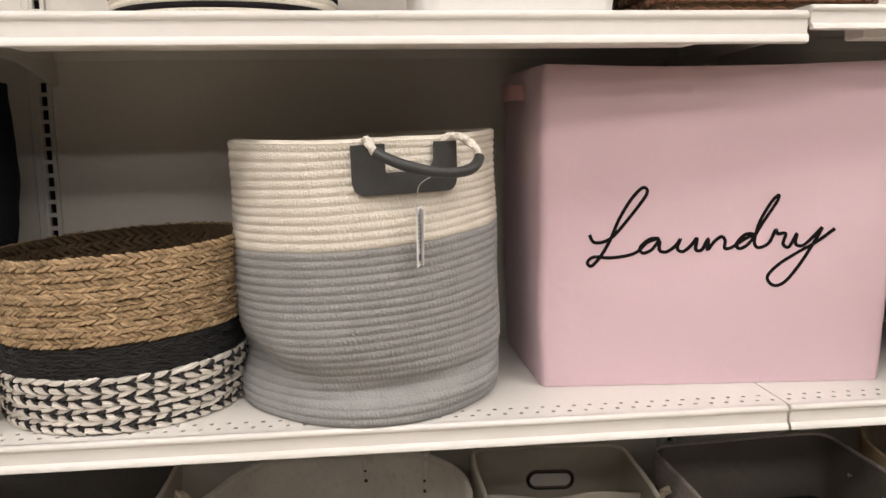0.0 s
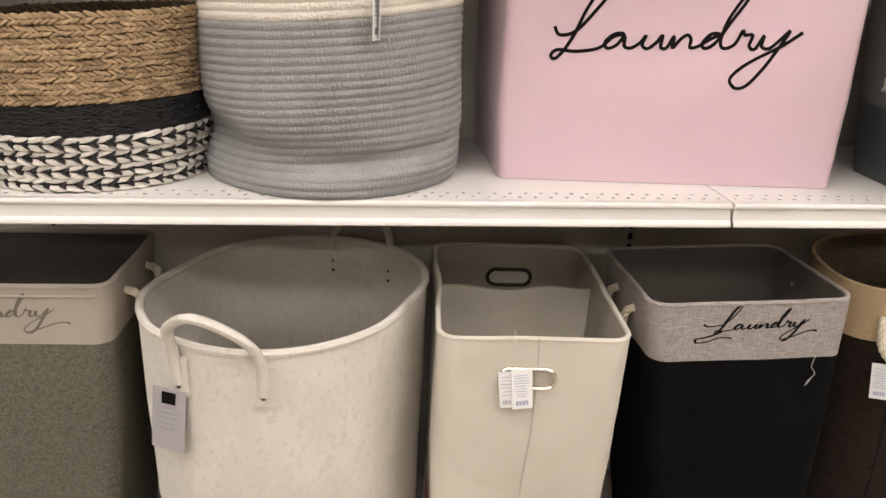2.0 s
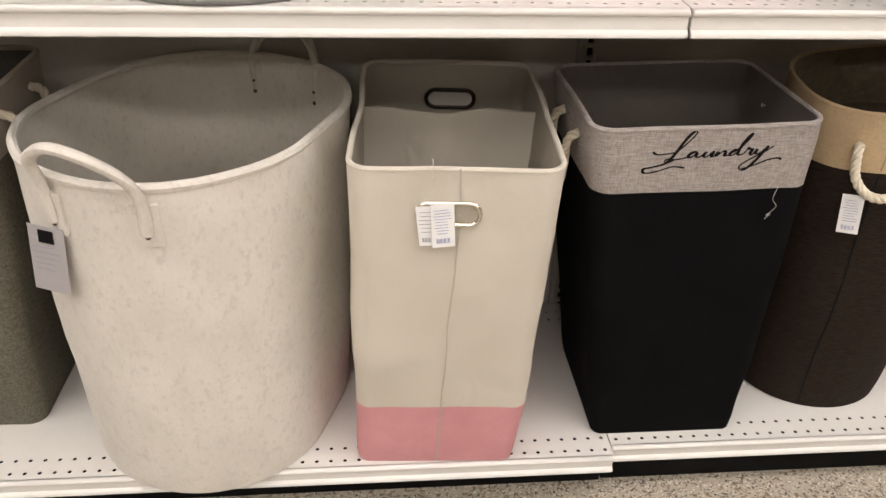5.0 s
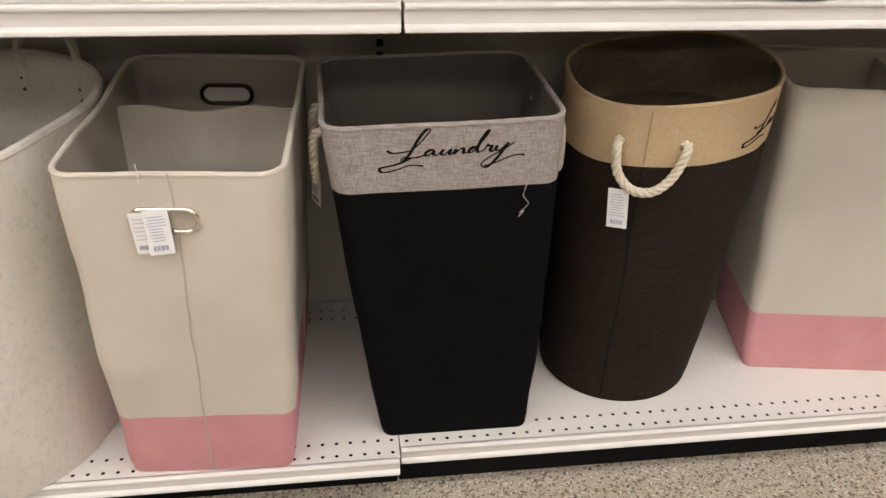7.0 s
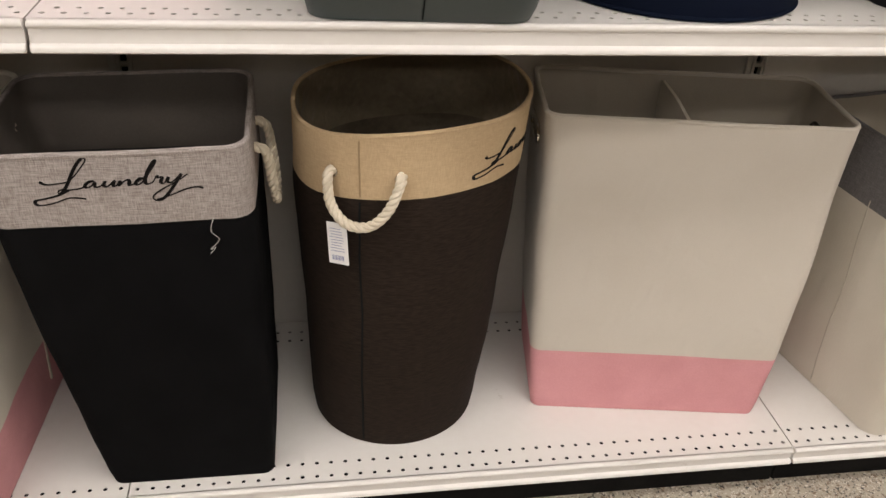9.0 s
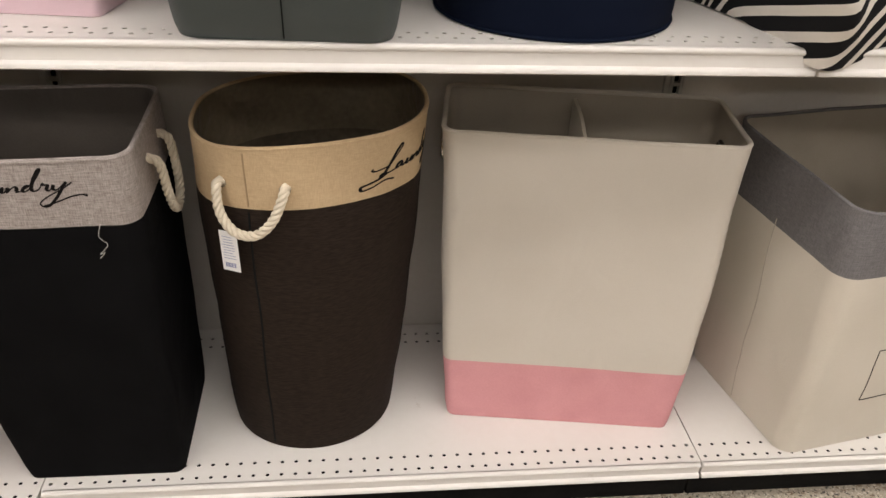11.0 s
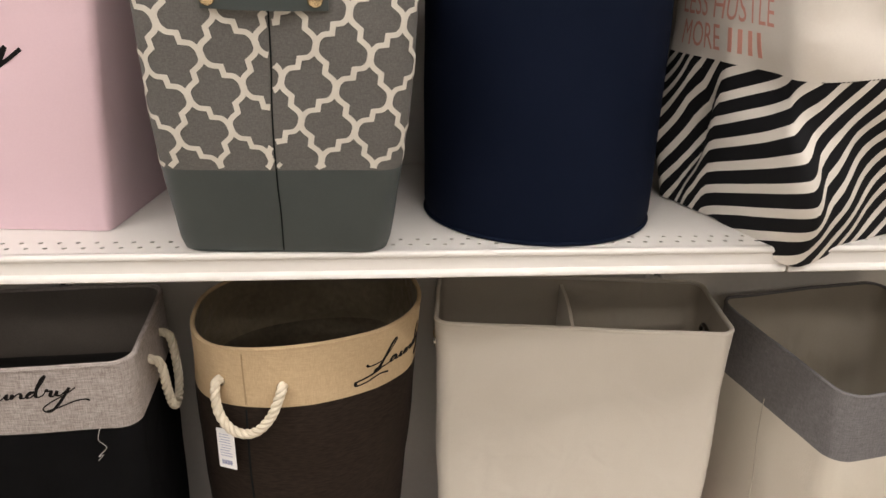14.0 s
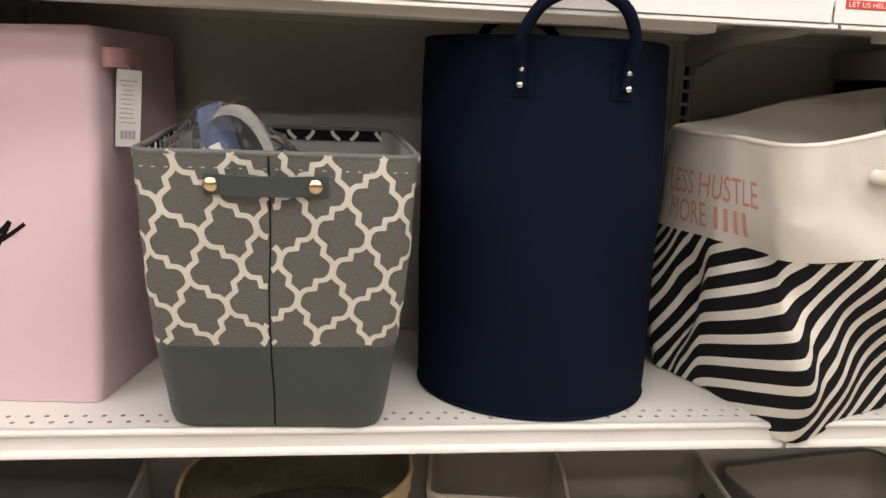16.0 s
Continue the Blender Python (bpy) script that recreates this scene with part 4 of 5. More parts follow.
def braid_row(bms, cx, cy, radius, z, height, count, lean, phase, tilt=0.0, slope=38, rnd=None):
    """One braided round: pairs of strands that meet in a V; bms are taken in turn."""
    for i in range(count):
        an = 2 * math.pi * (i + phase) / count
        jit = rnd.uniform(-0.0015, 0.0015) if rnd else 0
        sl = slope + (rnd.uniform(-7, 7) if rnd else 0)
        rr = radius + jit
        out = Vector((math.cos(an), math.sin(an), 0))
        tan = Vector((-math.sin(an), math.cos(an), 0))
        step = 2 * math.pi * radius / count
        pair = len(bms) > 1
        dark = pair and i % 2 == 1
        for up in (1, -1):
            p = Vector((cx, cy, z + up * height * (0.10 if dark else 0.27 if pair else 0.24) + jit)) + out * (rr + (0.0012 if dark else 0))
            p.z += tilt * (p.x - cx)
            sl_here = sl + (16 if dark else -9 if pair else 0)
            d = (tan * math.cos(radians(sl_here)) * lean + Vector((0, 0, up * math.sin(radians(sl_here))))).normalized()
            long = step * (1.7 if dark else 3.1 if pair else 2.05) * (rnd.uniform(0.85, 1.15) if rnd else 1)
            lump(bms[i % len(bms)], p, d, out, long, height * (0.32 if dark else 0.44 if pair else 0.5), height * (0.58 if pair else 0.62))


def coil(bm, cx, cy, radius, z0, pitch, count, seg, bump=0.1, waves=120, tilt=0.0, shape=None):
    """Rope wound in rounds, as a scalloped wall with the rope's own twist."""
    rings = []
    for k in range(count):
        for j in range(5):
            ph = radians(-72 + 36 * j)
            ring = []
            for i in range(seg):
                an = 2 * math.pi * i / seg
                z = z0 + (k + 0.5) * pitch + pitch * 0.5 * math.sin(ph)
                r = radius(z) + pitch * 0.26 * (math.cos(ph) - 1) * (1 + 0.1 * math.sin(an * 3 + k))
                r += bump * pitch * math.cos(waves * an + k * 2.1 + ph * 2.2) * math.cos(ph)
                p = Vector((cx + r * math.cos(an), cy + r * math.sin(an), z))
                hz = min(1, max(0, (z - ZM) / 0.42))
                p.z += tilt * (p.x - cx) * (4 * hz * (1 - hz) + 0.2 * hz)
                ring.append(shape(p) if shape else p)
            rings.append(ring)
    loft(bm, rings)


# jute basket with a black and white chevron foot
cx, cy = -0.476, 1.885
ob = thing("woven_basket", (cx, cy, ZM), "round braided jute basket with black and white chevron foot", "basket", "baskets")
rnd = random.Random(4)
TILT_B = 0.05
white, black = bmesh.new(), bmesh.new()
for k in range(4):
    braid_row((white, black), cx, cy, 0.186 + 0.0018 * k, ZM + 0.0120 + 0.0210 * k, 0.0232, 100, 1, rnd.random(), TILT_B * 0.15 * k, 20, rnd)
part("white_weave", white, WHITE_FIBRE, ob, "white seagrass strands")
part("black_weave", black, BLACK_FIBRE, ob, "black seagrass strands")
bm = bmesh.new()
for k in range(6):
    braid_row((bm,), cx, cy, 0.192, ZM + 0.0915 + 0.0069 * k, 0.0088, 120, 1, k * 0.3, TILT_B * (0.6 + 0.035 * k), 16, rnd)
part("black_band", bm, BLACK_FIBRE, ob, "black twisted seagrass band")
bm = bmesh.new()
for k in range(8):
    braid_row((bm,), cx, cy, 0.194 + 0.001 * k + rnd.uniform(-0.002, 0.002), ZM + 0.141 + 0.0164 * k, 0.0155, 132, -1, rnd.random(), TILT_B * (0.8 + 0.05 * k), 25, rnd)
part("jute_band", bm, JUTE, ob, "natural golden jute braid")
bm = bmesh.new()
def b_ring(r, z):
    return [Vector((cx + r * math.cos(a), cy + r * math.sin(a), z + TILT_B * r * math.cos(a) * min(1, (z - ZM) * 6))) for a in [2 * math.pi * i / 72 for i in range(72)]]
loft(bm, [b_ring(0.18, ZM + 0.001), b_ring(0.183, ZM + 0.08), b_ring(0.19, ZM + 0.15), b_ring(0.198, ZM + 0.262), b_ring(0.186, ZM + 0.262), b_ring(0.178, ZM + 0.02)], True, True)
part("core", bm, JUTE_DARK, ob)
bm = bmesh.new()
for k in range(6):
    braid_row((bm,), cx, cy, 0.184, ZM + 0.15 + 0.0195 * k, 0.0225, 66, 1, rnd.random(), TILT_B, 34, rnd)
part("inner_braid", bm, JUTE_DARK, ob, "inner jute rounds, shade put into their colour")

# two-tone rope basket
cx, cy = -0.072, 1.880
ROPE_N, PITCH = 33, 0.01275
def rope_shape(p):
    t = (p.z - ZM) / 0.42
    a = math.atan2(p.y - cy, p.x - cx)
    v = noise.noise_vector(Vector((p.x * 6, p.y * 6, p.z * 9)))
    fade = max(0.0, 1 - t * 1.6)
    dent = -0.020 * math.exp(-((t - 0.15) / 0.07) ** 2) * max(0.0, math.sin(a * 1.6 + 4.6 + t)) + 0.003 * math.exp(-((t - 0.04) / 0.05) ** 2)
    dent += -0.026 * math.exp(-((a + 2.75) / 0.4) ** 2) * math.exp(-((t - 0.19) / 0.07) ** 2) + 0.010 * math.exp(-((a + 0.8) / 0.5) ** 2) * math.exp(-((t - 0.09) / 0.05) ** 2)
    dent -= 0.014 * math.exp(-((a + 1.3) / 0.8) ** 2) * math.exp(-((t - 0.13 - 0.05 * (a + 1.3)) / 0.035) ** 2)
    k = 1 + (dent + v.x * 0.014 * fade + v.y * 0.004) / 0.21
    return Vector((cx + (p.x - cx) * k - 0.006 * t, cy + (p.y - cy) * k, p.z + v.z * 0.006 * t + max(0, t - 0.9) * 0.03 * math.sin(a * 2 + 1)))
def rope_radius(z):
    t = (z - ZM) / 0.42
    return 0.212 + 0.008 * t + 0.003 * math.sin(t * 5)
ob = thing("rope_basket", (cx, cy, ZM), "coiled cotton rope basket, cream above and grey below", "basket", "baskets")
LOW = 21
bm = bmesh.new()
coil(bm, cx, cy, rope_radius, ZM + 0.001, PITCH, LOW, 760, 0.06, 190, 0.075, rope_shape)
part("grey_coil", bm, ROPE_GREY, ob, "grey cotton rope rounds", 80)
bm = bmesh.new()
coil(bm, cx, cy, rope_radius, ZM + 0.001 + LOW * PITCH, PITCH, ROPE_N - LOW, 760, 0.035, 190, 0.075, rope_shape)
part("cream_coil", bm, ROPE_CREAM, ob, "cream cotton rope rounds", 80)
bm = bmesh.new()
rings = []
for z in [ZM + 0.001 + 0.4195 * k / 20 for k in range(20, -1, -1)]:
    rings.append([rope_shape(Vector((cx + (rope_radius(z) - 0.011) * math.cos(a), cy + (rope_radius(z) - 0.011) * math.sin(a), z + 0.035 * 0.2 * math.cos(a)))) for a in [2 * math.pi * i / 72 for i in range(72)]])
loft(bm, rings, False, True)
part("inside", bm, ROPE_CREAM, ob)
bm = bmesh.new()
tube(bm, [p + Vector((0, 0, 0.0)) for p in [rope_shape(Vector((cx + (rope_radius(1.4) - 0.006) * math.cos(a), cy + (rope_radius(1.4) - 0.006) * math.sin(a), ZM + 0.42 + 0.035 * 0.2 * math.cos(a)))) for a in [2 * math.pi * i / 90 for i in range(90)]]], 0.0066, 8, closed=True)
part("top_coil", bm, ROPE_CREAM, ob)
def on_rope(a, b, off=0.0):
    z = ZM + b
    an = radians(-90) + a / 0.215
    r = rope_radius(z) + 0.004 + off
    return rope_shape(Vector((cx + r * math.cos(an), cy + r * math.sin(an), z + 0.035 * 0.2 * math.cos(an))))
HA = 0.062
def handle_low(a):
    """Lower edge of the leather patch, its two outer corners rounded."""
    e = max(0.0, abs(a + 0.004) - 0.060) / 0.018
    return 0.343 + 0.018 * (1 - math.sqrt(max(0.0, 1 - min(1, e) ** 2)))


def handle_high(a):
    """Upper edge: two tabs with a rounded cut between them."""
    if a <= -0.036 or a >= 0.036:
        return 0.417
    e = max(0.0, a - 0.016) / 0.02
    return 0.373 + 0.02 * (1 - math.sqrt(max(0.0, 1 - min(0.98, e) ** 2)))


bm = bmesh.new()
cols = sorted([-0.082 + 0.156 * k / 40 for k in range(41)] + [-0.0361, -0.0359, 0.0359, 0.0361])
sheets = []
for off in (0.0045, 0.0):
    sheets.append([[bm.verts.new(on_rope(HA + a, handle_low(a) + (handle_high(a) - handle_low(a)) * j / 6, off)) for j in range(7)] for a in cols])
for top_row, next_row, top_low, next_low in zip(sheets[0], sheets[0][1:], sheets[1], sheets[1][1:]):
    for j in range(6):
        bm.faces.new((top_row[j], next_row[j], next_row[j + 1], top_row[j + 1]))
    bm.faces.new((top_row[0], top_low[0], next_low[0], next_row[0]))
    bm.faces.new((top_row[6], next_row[6], next_low[6], top_low[6]))
for a, b in ((sheets[0][0], sheets[1][0]), (sheets[0][-1], sheets[1][-1])):
    for j in range(6):
        bm.faces.new((a[j], a[j + 1], b[j + 1], b[j]))
hp = part("handle_patch", bm, LEATHER, ob, "charcoal leather handle patch")
bm = bmesh.new()
pts = [on_rope(HA - 0.06, 0.416, -0.01), on_rope(HA - 0.06, 0.424, 0.01), on_rope(HA - 0.05, 0.405, 0.03), on_rope(HA - 0.02, 0.385, 0.055), on_rope(HA + 0.02, 0.372, 0.06), on_rope(HA + 0.055, 0.374, 0.058),
       on_rope(HA + 0.078, 0.393, 0.045), on_rope(HA + 0.076, 0.415, 0.025), on_rope(HA + 0.062, 0.424, 0.008), on_rope(HA + 0.055, 0.412, -0.01)]
line = smooth_line(pts, 8)
tube(bm, line, 0.0058, 10, strands=3, lay=0.02)
hc = part("handle_cord", bm, ROPE_CREAM, ob, "cream cord handle")
bm = bmesh.new()
tube(bm, line[16:48], 0.0078, 10)
part("handle_sleeve", bm, LEATHER, hc, "charcoal leather sleeve")
c = on_rope(0.068, 0.325, 0.012)
price_tag(ob, Matrix.Translation(c) @ pose(0, 0, 0, 0, 2, 74), 0.04, 0.085, 5)
price_tag(ob, Matrix.Translation(c + Vector((0.002, 0, -0.002))) @ pose(0, 0, 0, 0, -6, 100), 0.04, 0.08, 5, name="care_label")
bm = bmesh.new()
tube(bm, smooth_line([c, c + Vector((0, -0.004, 0.03)), on_rope(0.075, 0.372, 0.06)], 5), 0.0007, 5)
part("tag_thread", bm, THREAD, ob)

# pink lettered storage box
s = Sack((0.509, 1.942, 0.574, 0.30, 0.012, -4.9), (0.511, 1.940, 0.580, 0.305, 0.014, -4.9), ZM + 0.001, 1.513, 0.005, 0.006,
         lift=lambda a, b: -0.006 * math.cos(math.pi * a), seed=9, corner=4, flare=0.10)
ob = thing("laundry_bin", (0.509, 1.942, ZM), "blush pink fabric laundry bin with black script lettering", "laundry bin", "hampers")
bm = bmesh.new()
rings = s.wall(0, 0.985, 20)
top = s.ring(1.0, 0.004)
mid = sum(top, Vector()) / len(top)
loft(bm, rings + [top, [p.lerp(mid, 0.3) + Vector((0, 0, -0.002)) for p in top], [p.lerp(mid, 0.9) + Vector((0, 0, -0.006)) for p in top]], True, True)
part("body", bm, PINK, ob)
bm = bmesh.new()
script(bm, s.on("front"), -0.2125, 0.168, 0.405, 0.0058)
part("lettering", bm, INK, ob, "thin black handwritten lettering")
for side in ("left", "right"):
    w = s.on(side)
    bm = bmesh.new()
    mid = -0.058 if side == "right" else -0.012
    rows = [(mid + a, o) for a, o in ((-0.068, 0.0), (-0.063, 0.010), (-0.043, 0.019), (0.017, 0.019), (0.037, 0.010), (0.042, 0.0))]
    loft(bm, [[w(a, 0.478, o), w(a, 0.505, o), w(a, 0.505, o + 0.004), w(a, 0.478, o + 0.004)] for a, o in rows], True, True)
    part("strap_handle", bm, PINK_STRAP, ob, "rose pink strap handle")
w = s.on("right")
c = w(-0.098, 0.475, 0.026)
tg = price_tag(ob, Matrix.Translation(c) @ pose(0, 0, 0, 0, 3, 35), 0.036, 0.108, 7)
bm = bmesh.new()
tube(bm, [c, w(-0.098, 0.49, 0.018)], 0.0007, 5)
part("tag_thread", bm, THREAD, ob)

# grey trellis hamper
s = Sack((1.045, 1.799, 0.290, 0.255, 0.036, -3.0), (1.045, 1.738, 0.335, 0.375, 0.03, 1.0), ZM + 0.001, 1.372, 0.004, 0.004, seed=10, power=0.85,
         lift=lambda a, b: 0.012 * b)
TB = 0.340
ob = thing("laundry_hamper", (1.042, 1.803, ZM), "grey canvas hamper with white trellis print and slate foot", "laundry hamper", "hampers")
sack_parts(ob, s, [("foot_band", 0, TB, SLATE, "slate leatherette foot"), ("body", TB, 1, TRELLIS_GREY, "grey canvas with white trellis print")], SILVER_IN, TRELLIS_GREY, 0.004)
# half of each of the two toothed edges of a cell, in shares of the cell's two sides
LONG_EDGE = [(0, 0), (0.05, 0.036), (0.108, 0.062), (0.19, 0.067), (0.27, 0.050), (0.445, -0.060)]
STEEP_EDGE = [(0, 0), (0.030, 0.045), (0.046, 0.10), (0.046, 0.17), (0.024, 0.25), (-0.055, 0.432)]


def seam_at(b):
    return -0.004 - 0.029 * (b - 0.14)


def eased(pts, n=4):
    """A smooth line through a few points."""
    p = [Vector(q) for q in pts]
    p = [p[0] * 2 - p[1]] + p + [p[-1] * 2 - p[-2]]
    out = []
    for i in range(1, len(p) - 2):
        for k in range(n):
            t = k / n
            out.append(0.5 * (2 * p[i] + (p[i + 1] - p[i - 1]) * t + (2 * p[i - 1] - 5 * p[i] + 4 * p[i + 1] - p[i + 2]) * t * t
                              + (3 * p[i] - p[i - 1] - 3 * p[i + 1] + p[i + 2]) * t ** 3))
    return out + [p[-2]]


def trellis(bm, where, start, one, two, width, low, high, flip):
    """A toothed trellis printed on one half of a side, cut at the seam and the hems."""
    runs = []
    for edge, end, off in ((LONG_EDGE, Vector((1, 0)), 0.0008), (STEEP_EDGE, Vector((0, 1)), 0.0010)):
        first = eased(edge)
        runs.append((first + [end - q for q in reversed(first)], off))
    for i in range(-9, 10):
        for j in range(-9, 10):
            for pts, off in runs:
                run = []
                for q in pts:
                    u = start[0] + (i + q.x) * one[0] + (j + q.y) * two[0]
                    v = start[1] + (i + q.x) * one[1] + (j + q.y) * two[1]
                    if 0.002 < u - seam_at(v) * flip and u < 0.36 and low + 0.003 < v < high:
                        run.append((u * flip, v))
                    else:
                        if len(run) > 1:
                            mitred(bm, run, width, where, off)
                        run = []
                if len(run) > 1:
                    mitred(bm, run, width, where, off)


low = TB * s.h
for flip, start, one, two in ((1, (0.0435, 0.2988), (-0.0389, -0.0421), (0.0242, -0.0544)), (-1, (0.0876, 0.2865), (-0.0465, -0.0400), (0.0162, -0.0540))):
    bm = bmesh.new()
    trellis(bm, s.on("front"), start, one, two, 0.0068, low, s.h + 0.001, flip)
    part("trellis_print", bm, TRELLIS_WHITE, ob, "white interlaced trellis print")
w = s.on("front")
bm = bmesh.new()
ribbon(bm, [(seam_at(0.004 + (s.h - 0.006) * k / 30), 0.004 + (s.h - 0.006) * k / 30) for k in range(31)], 0.0018, w, 0.0014)
part("front_seam", bm, SEAM_DARK, ob)
bm = bmesh.new()
rows = [(-0.084, 0.001), (-0.066, 0.004), (-0.046, 0.013), (0.014, 0.014), (0.034, 0.004), (0.059, 0.001)]
loft(bm, [[w(a, 0.341, o), w(a, 0.366, o), w(a, 0.366, o + 0.004), w(a, 0.341, o + 0.004)] for a, o in rows], True, True)
hd = part("handle", bm, SLATE, ob, "slate leatherette handle strap")
for a in (-0.0755, 0.0435):
    bm = bmesh.new()
    c = w(a, 0.354, 0.006)
    stud(bm, c, c - w(a, 0.354, -0.05), 0.0098, 0.006)
    part("stud", bm, BRASS, hd, "round pale brass stud")
bm = bmesh.new()
for k in range(46):
    a = -0.155 + 0.31 * k / 45
    if k % 2 == 0:
        ribbon(bm, [(a, s.h - 0.018), (a + 0.004, s.h - 0.018)], 0.0008, w, 0.0012)
part("hem_stitches", bm, TRELLIS_WHITE, ob)

# The grey printed hem inside the rim, painted near black for its shadow.
for side, half in (("left_inside", 0.165), ("back_inside", 0.15)):
    w = s.on(side)
    bm = bmesh.new()
    patch(bm, -half, half, s.h - 0.017, s.h - 0.001, w, 0.0012, 30, 2)
    hem = part("inside_hem", bm, SEAM_DARK, ob, "printed hem folded to the inside, coloured dark for shade")
    for k in range(9):
        bm = bmesh.new()
        a = -half + 0.01 + (2 * half - 0.02) * k / 8
        bend = 0.009 if k % 2 else -0.009
        ribbon(bm, smooth_line([(a - bend, s.h - 0.016), (a, s.h - 0.008), (a + bend * 0.3, s.h - 0.002)], 4), 0.0055, w, 0.0022)
        part("hem_print", bm, TRELLIS_WHITE, hem)

# what lies in it: bagged slippers
ob = thing("bagged_slippers", (0.985, 1.70, ZM + 0.05), "blue and black slippers in a crumpled clear plastic bag", "slippers")
def oval_solid(bm, m, l, wd, h):
    rings = []
    for k in range(9):
        t = k / 8
        sc = math.sin(math.pi * (0.06 + 0.88 * t)) ** 0.5
        rings.append([m @ Vector((l * (t - 0.5), wd / 2 * sc * math.cos(a) * (0.85 + 0.15 * math.cos(t * 6)), h / 2 * sc * math.sin(a))) for a in [2 * math.pi * i / 16 for i in range(16)]])
    loft(bm, rings, True, True)
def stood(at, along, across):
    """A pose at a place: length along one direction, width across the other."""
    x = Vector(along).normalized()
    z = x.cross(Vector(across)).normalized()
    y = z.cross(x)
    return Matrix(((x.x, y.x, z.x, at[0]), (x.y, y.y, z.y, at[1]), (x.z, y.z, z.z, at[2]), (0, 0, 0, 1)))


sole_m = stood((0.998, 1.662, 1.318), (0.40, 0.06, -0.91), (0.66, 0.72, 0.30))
bm = bmesh.new()
oval_solid(bm, sole_m, 0.215, 0.084, 0.012)
sl = part("slipper_sole", bm, BLUE_FOAM, ob, "dusty blue sole")
bm = bmesh.new()
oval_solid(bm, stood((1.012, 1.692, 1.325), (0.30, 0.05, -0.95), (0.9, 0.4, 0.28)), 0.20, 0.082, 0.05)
part("slipper_upper", bm, DARK_CLOTH, ob, "black slipper upper")
bm = bmesh.new()
box(bm, -0.062, -0.028, -0.030, -0.014, -0.0085, -0.0060, m=sole_m)
box(bm, -0.062, -0.028, -0.030, -0.014, 0.0060, 0.0085, m=sole_m)
part("sole_sticker", bm, PAPER, sl, "white size sticker")
bm = bmesh.new()
arch = smooth_line([(0.952, 1.655, 1.385), (0.968, 1.652, 1.410), (0.992, 1.650, 1.414), (1.014, 1.650, 1.398), (1.034, 1.650, 1.360), (1.050, 1.655, 1.30)], 6)
loft(bm, [[q + Vector((0.003, -0.011, 0.004)), q + Vector((-0.004, -0.008, -0.009)), q + Vector((-0.004, 0.011, -0.009)), q + Vector((0.003, 0.011, 0.004))] for q in arch], True, True)
part("slipper_strap", bm, STRAP_GREY, ob, "pale grey glossy strap")
bm = bmesh.new()
rings = []
for k in range(25):
    t = k / 24
    z = 1.18 + 0.250 * t
    ring = []
    for i in range(64):
        a = 2 * math.pi * i / 64
        w0, d0 = (0.125, 0.07) if t < 0.75 else (0.125 * (1 - (t - 0.75) * 2.6), 0.07 * (1 - (t - 0.75) * 2.2))
        p = Vector((1.035 - 0.045 * t * t + w0 * math.cos(a), 1.68 + d0 * math.sin(a), z - 0.055 * max(0, math.cos(a)) * t - 0.015 * max(0, -math.cos(a)) * t))
        v = noise.noise_vector(p * 26)
        ring.append(p + v * 0.015 + noise.noise_vector(p * 60) * 0.008)
    rings.append(ring)
loft(bm, rings, True, True)
part("plastic_bag", bm, FILM, ob, "crumpled clear plastic bag", 25).visible_shadow = False

# navy round hamper
s = Sack((1.438, 1.862, 0.366, 0.366, 0.182, 0), (1.433, 1.864, 0.372, 0.372, 0.185, 0), ZM + 0.001, 1.521, 0.003, 0.0025, seed=11, corner=16, edge=2)
ob = thing("laundry_hamper", (1.438, 1.866, ZM), "tall navy blue canvas round hamper with tube handles", "laundry hamper", "hampers")
sack_parts(ob, s, [("body", 0, 1, NAVY, "")], NAVY, NAVY, 0.004)
bm = bmesh.new()
tube(bm, s.ring(0.006, 0.001), 0.003, 8, closed=True)
part("foot_piping", bm, NAVY, ob)
for base in (-90, 90):
    w = s.on_round(base)
    bm = bmesh.new()
    ha, hw = (-0.003, 0.070)
    pts = [w(ha - hw, 0.475, 0.006), w(ha - hw * 1.02, 0.51, 0.012), w(ha - hw * 0.97, 0.54, 0.028), w(ha - hw * 0.62, 0.582, 0.038), w(ha, 0.600, 0.042), w(ha + hw * 0.62, 0.582, 0.038), w(ha + hw * 0.97, 0.54, 0.028), w(ha + hw * 1.02, 0.51, 0.012), w(ha + hw, 0.475, 0.006)]
    tube(bm, smooth_line(pts, 8), 0.0085, 10)
    hd = part("handle", bm, NAVY, ob, "navy tube handle")
    for a in (ha - hw, ha + hw):
        bm = bmesh.new()
        patch(bm, a - 0.018, a + 0.018, 0.462, 0.512, w, 0.003, 4, 4)
        part("handle_tab", bm, NAVY, hd)
        for bz in (0.477, 0.498):
            bm = bmesh.new()
            c = w(a, bz, 0.0135)
            stud(bm, c, c - w(a, bz, -0.05), 0.0052, 0.004)
            part("rivet", bm, METAL, hd, "round nickel rivet")


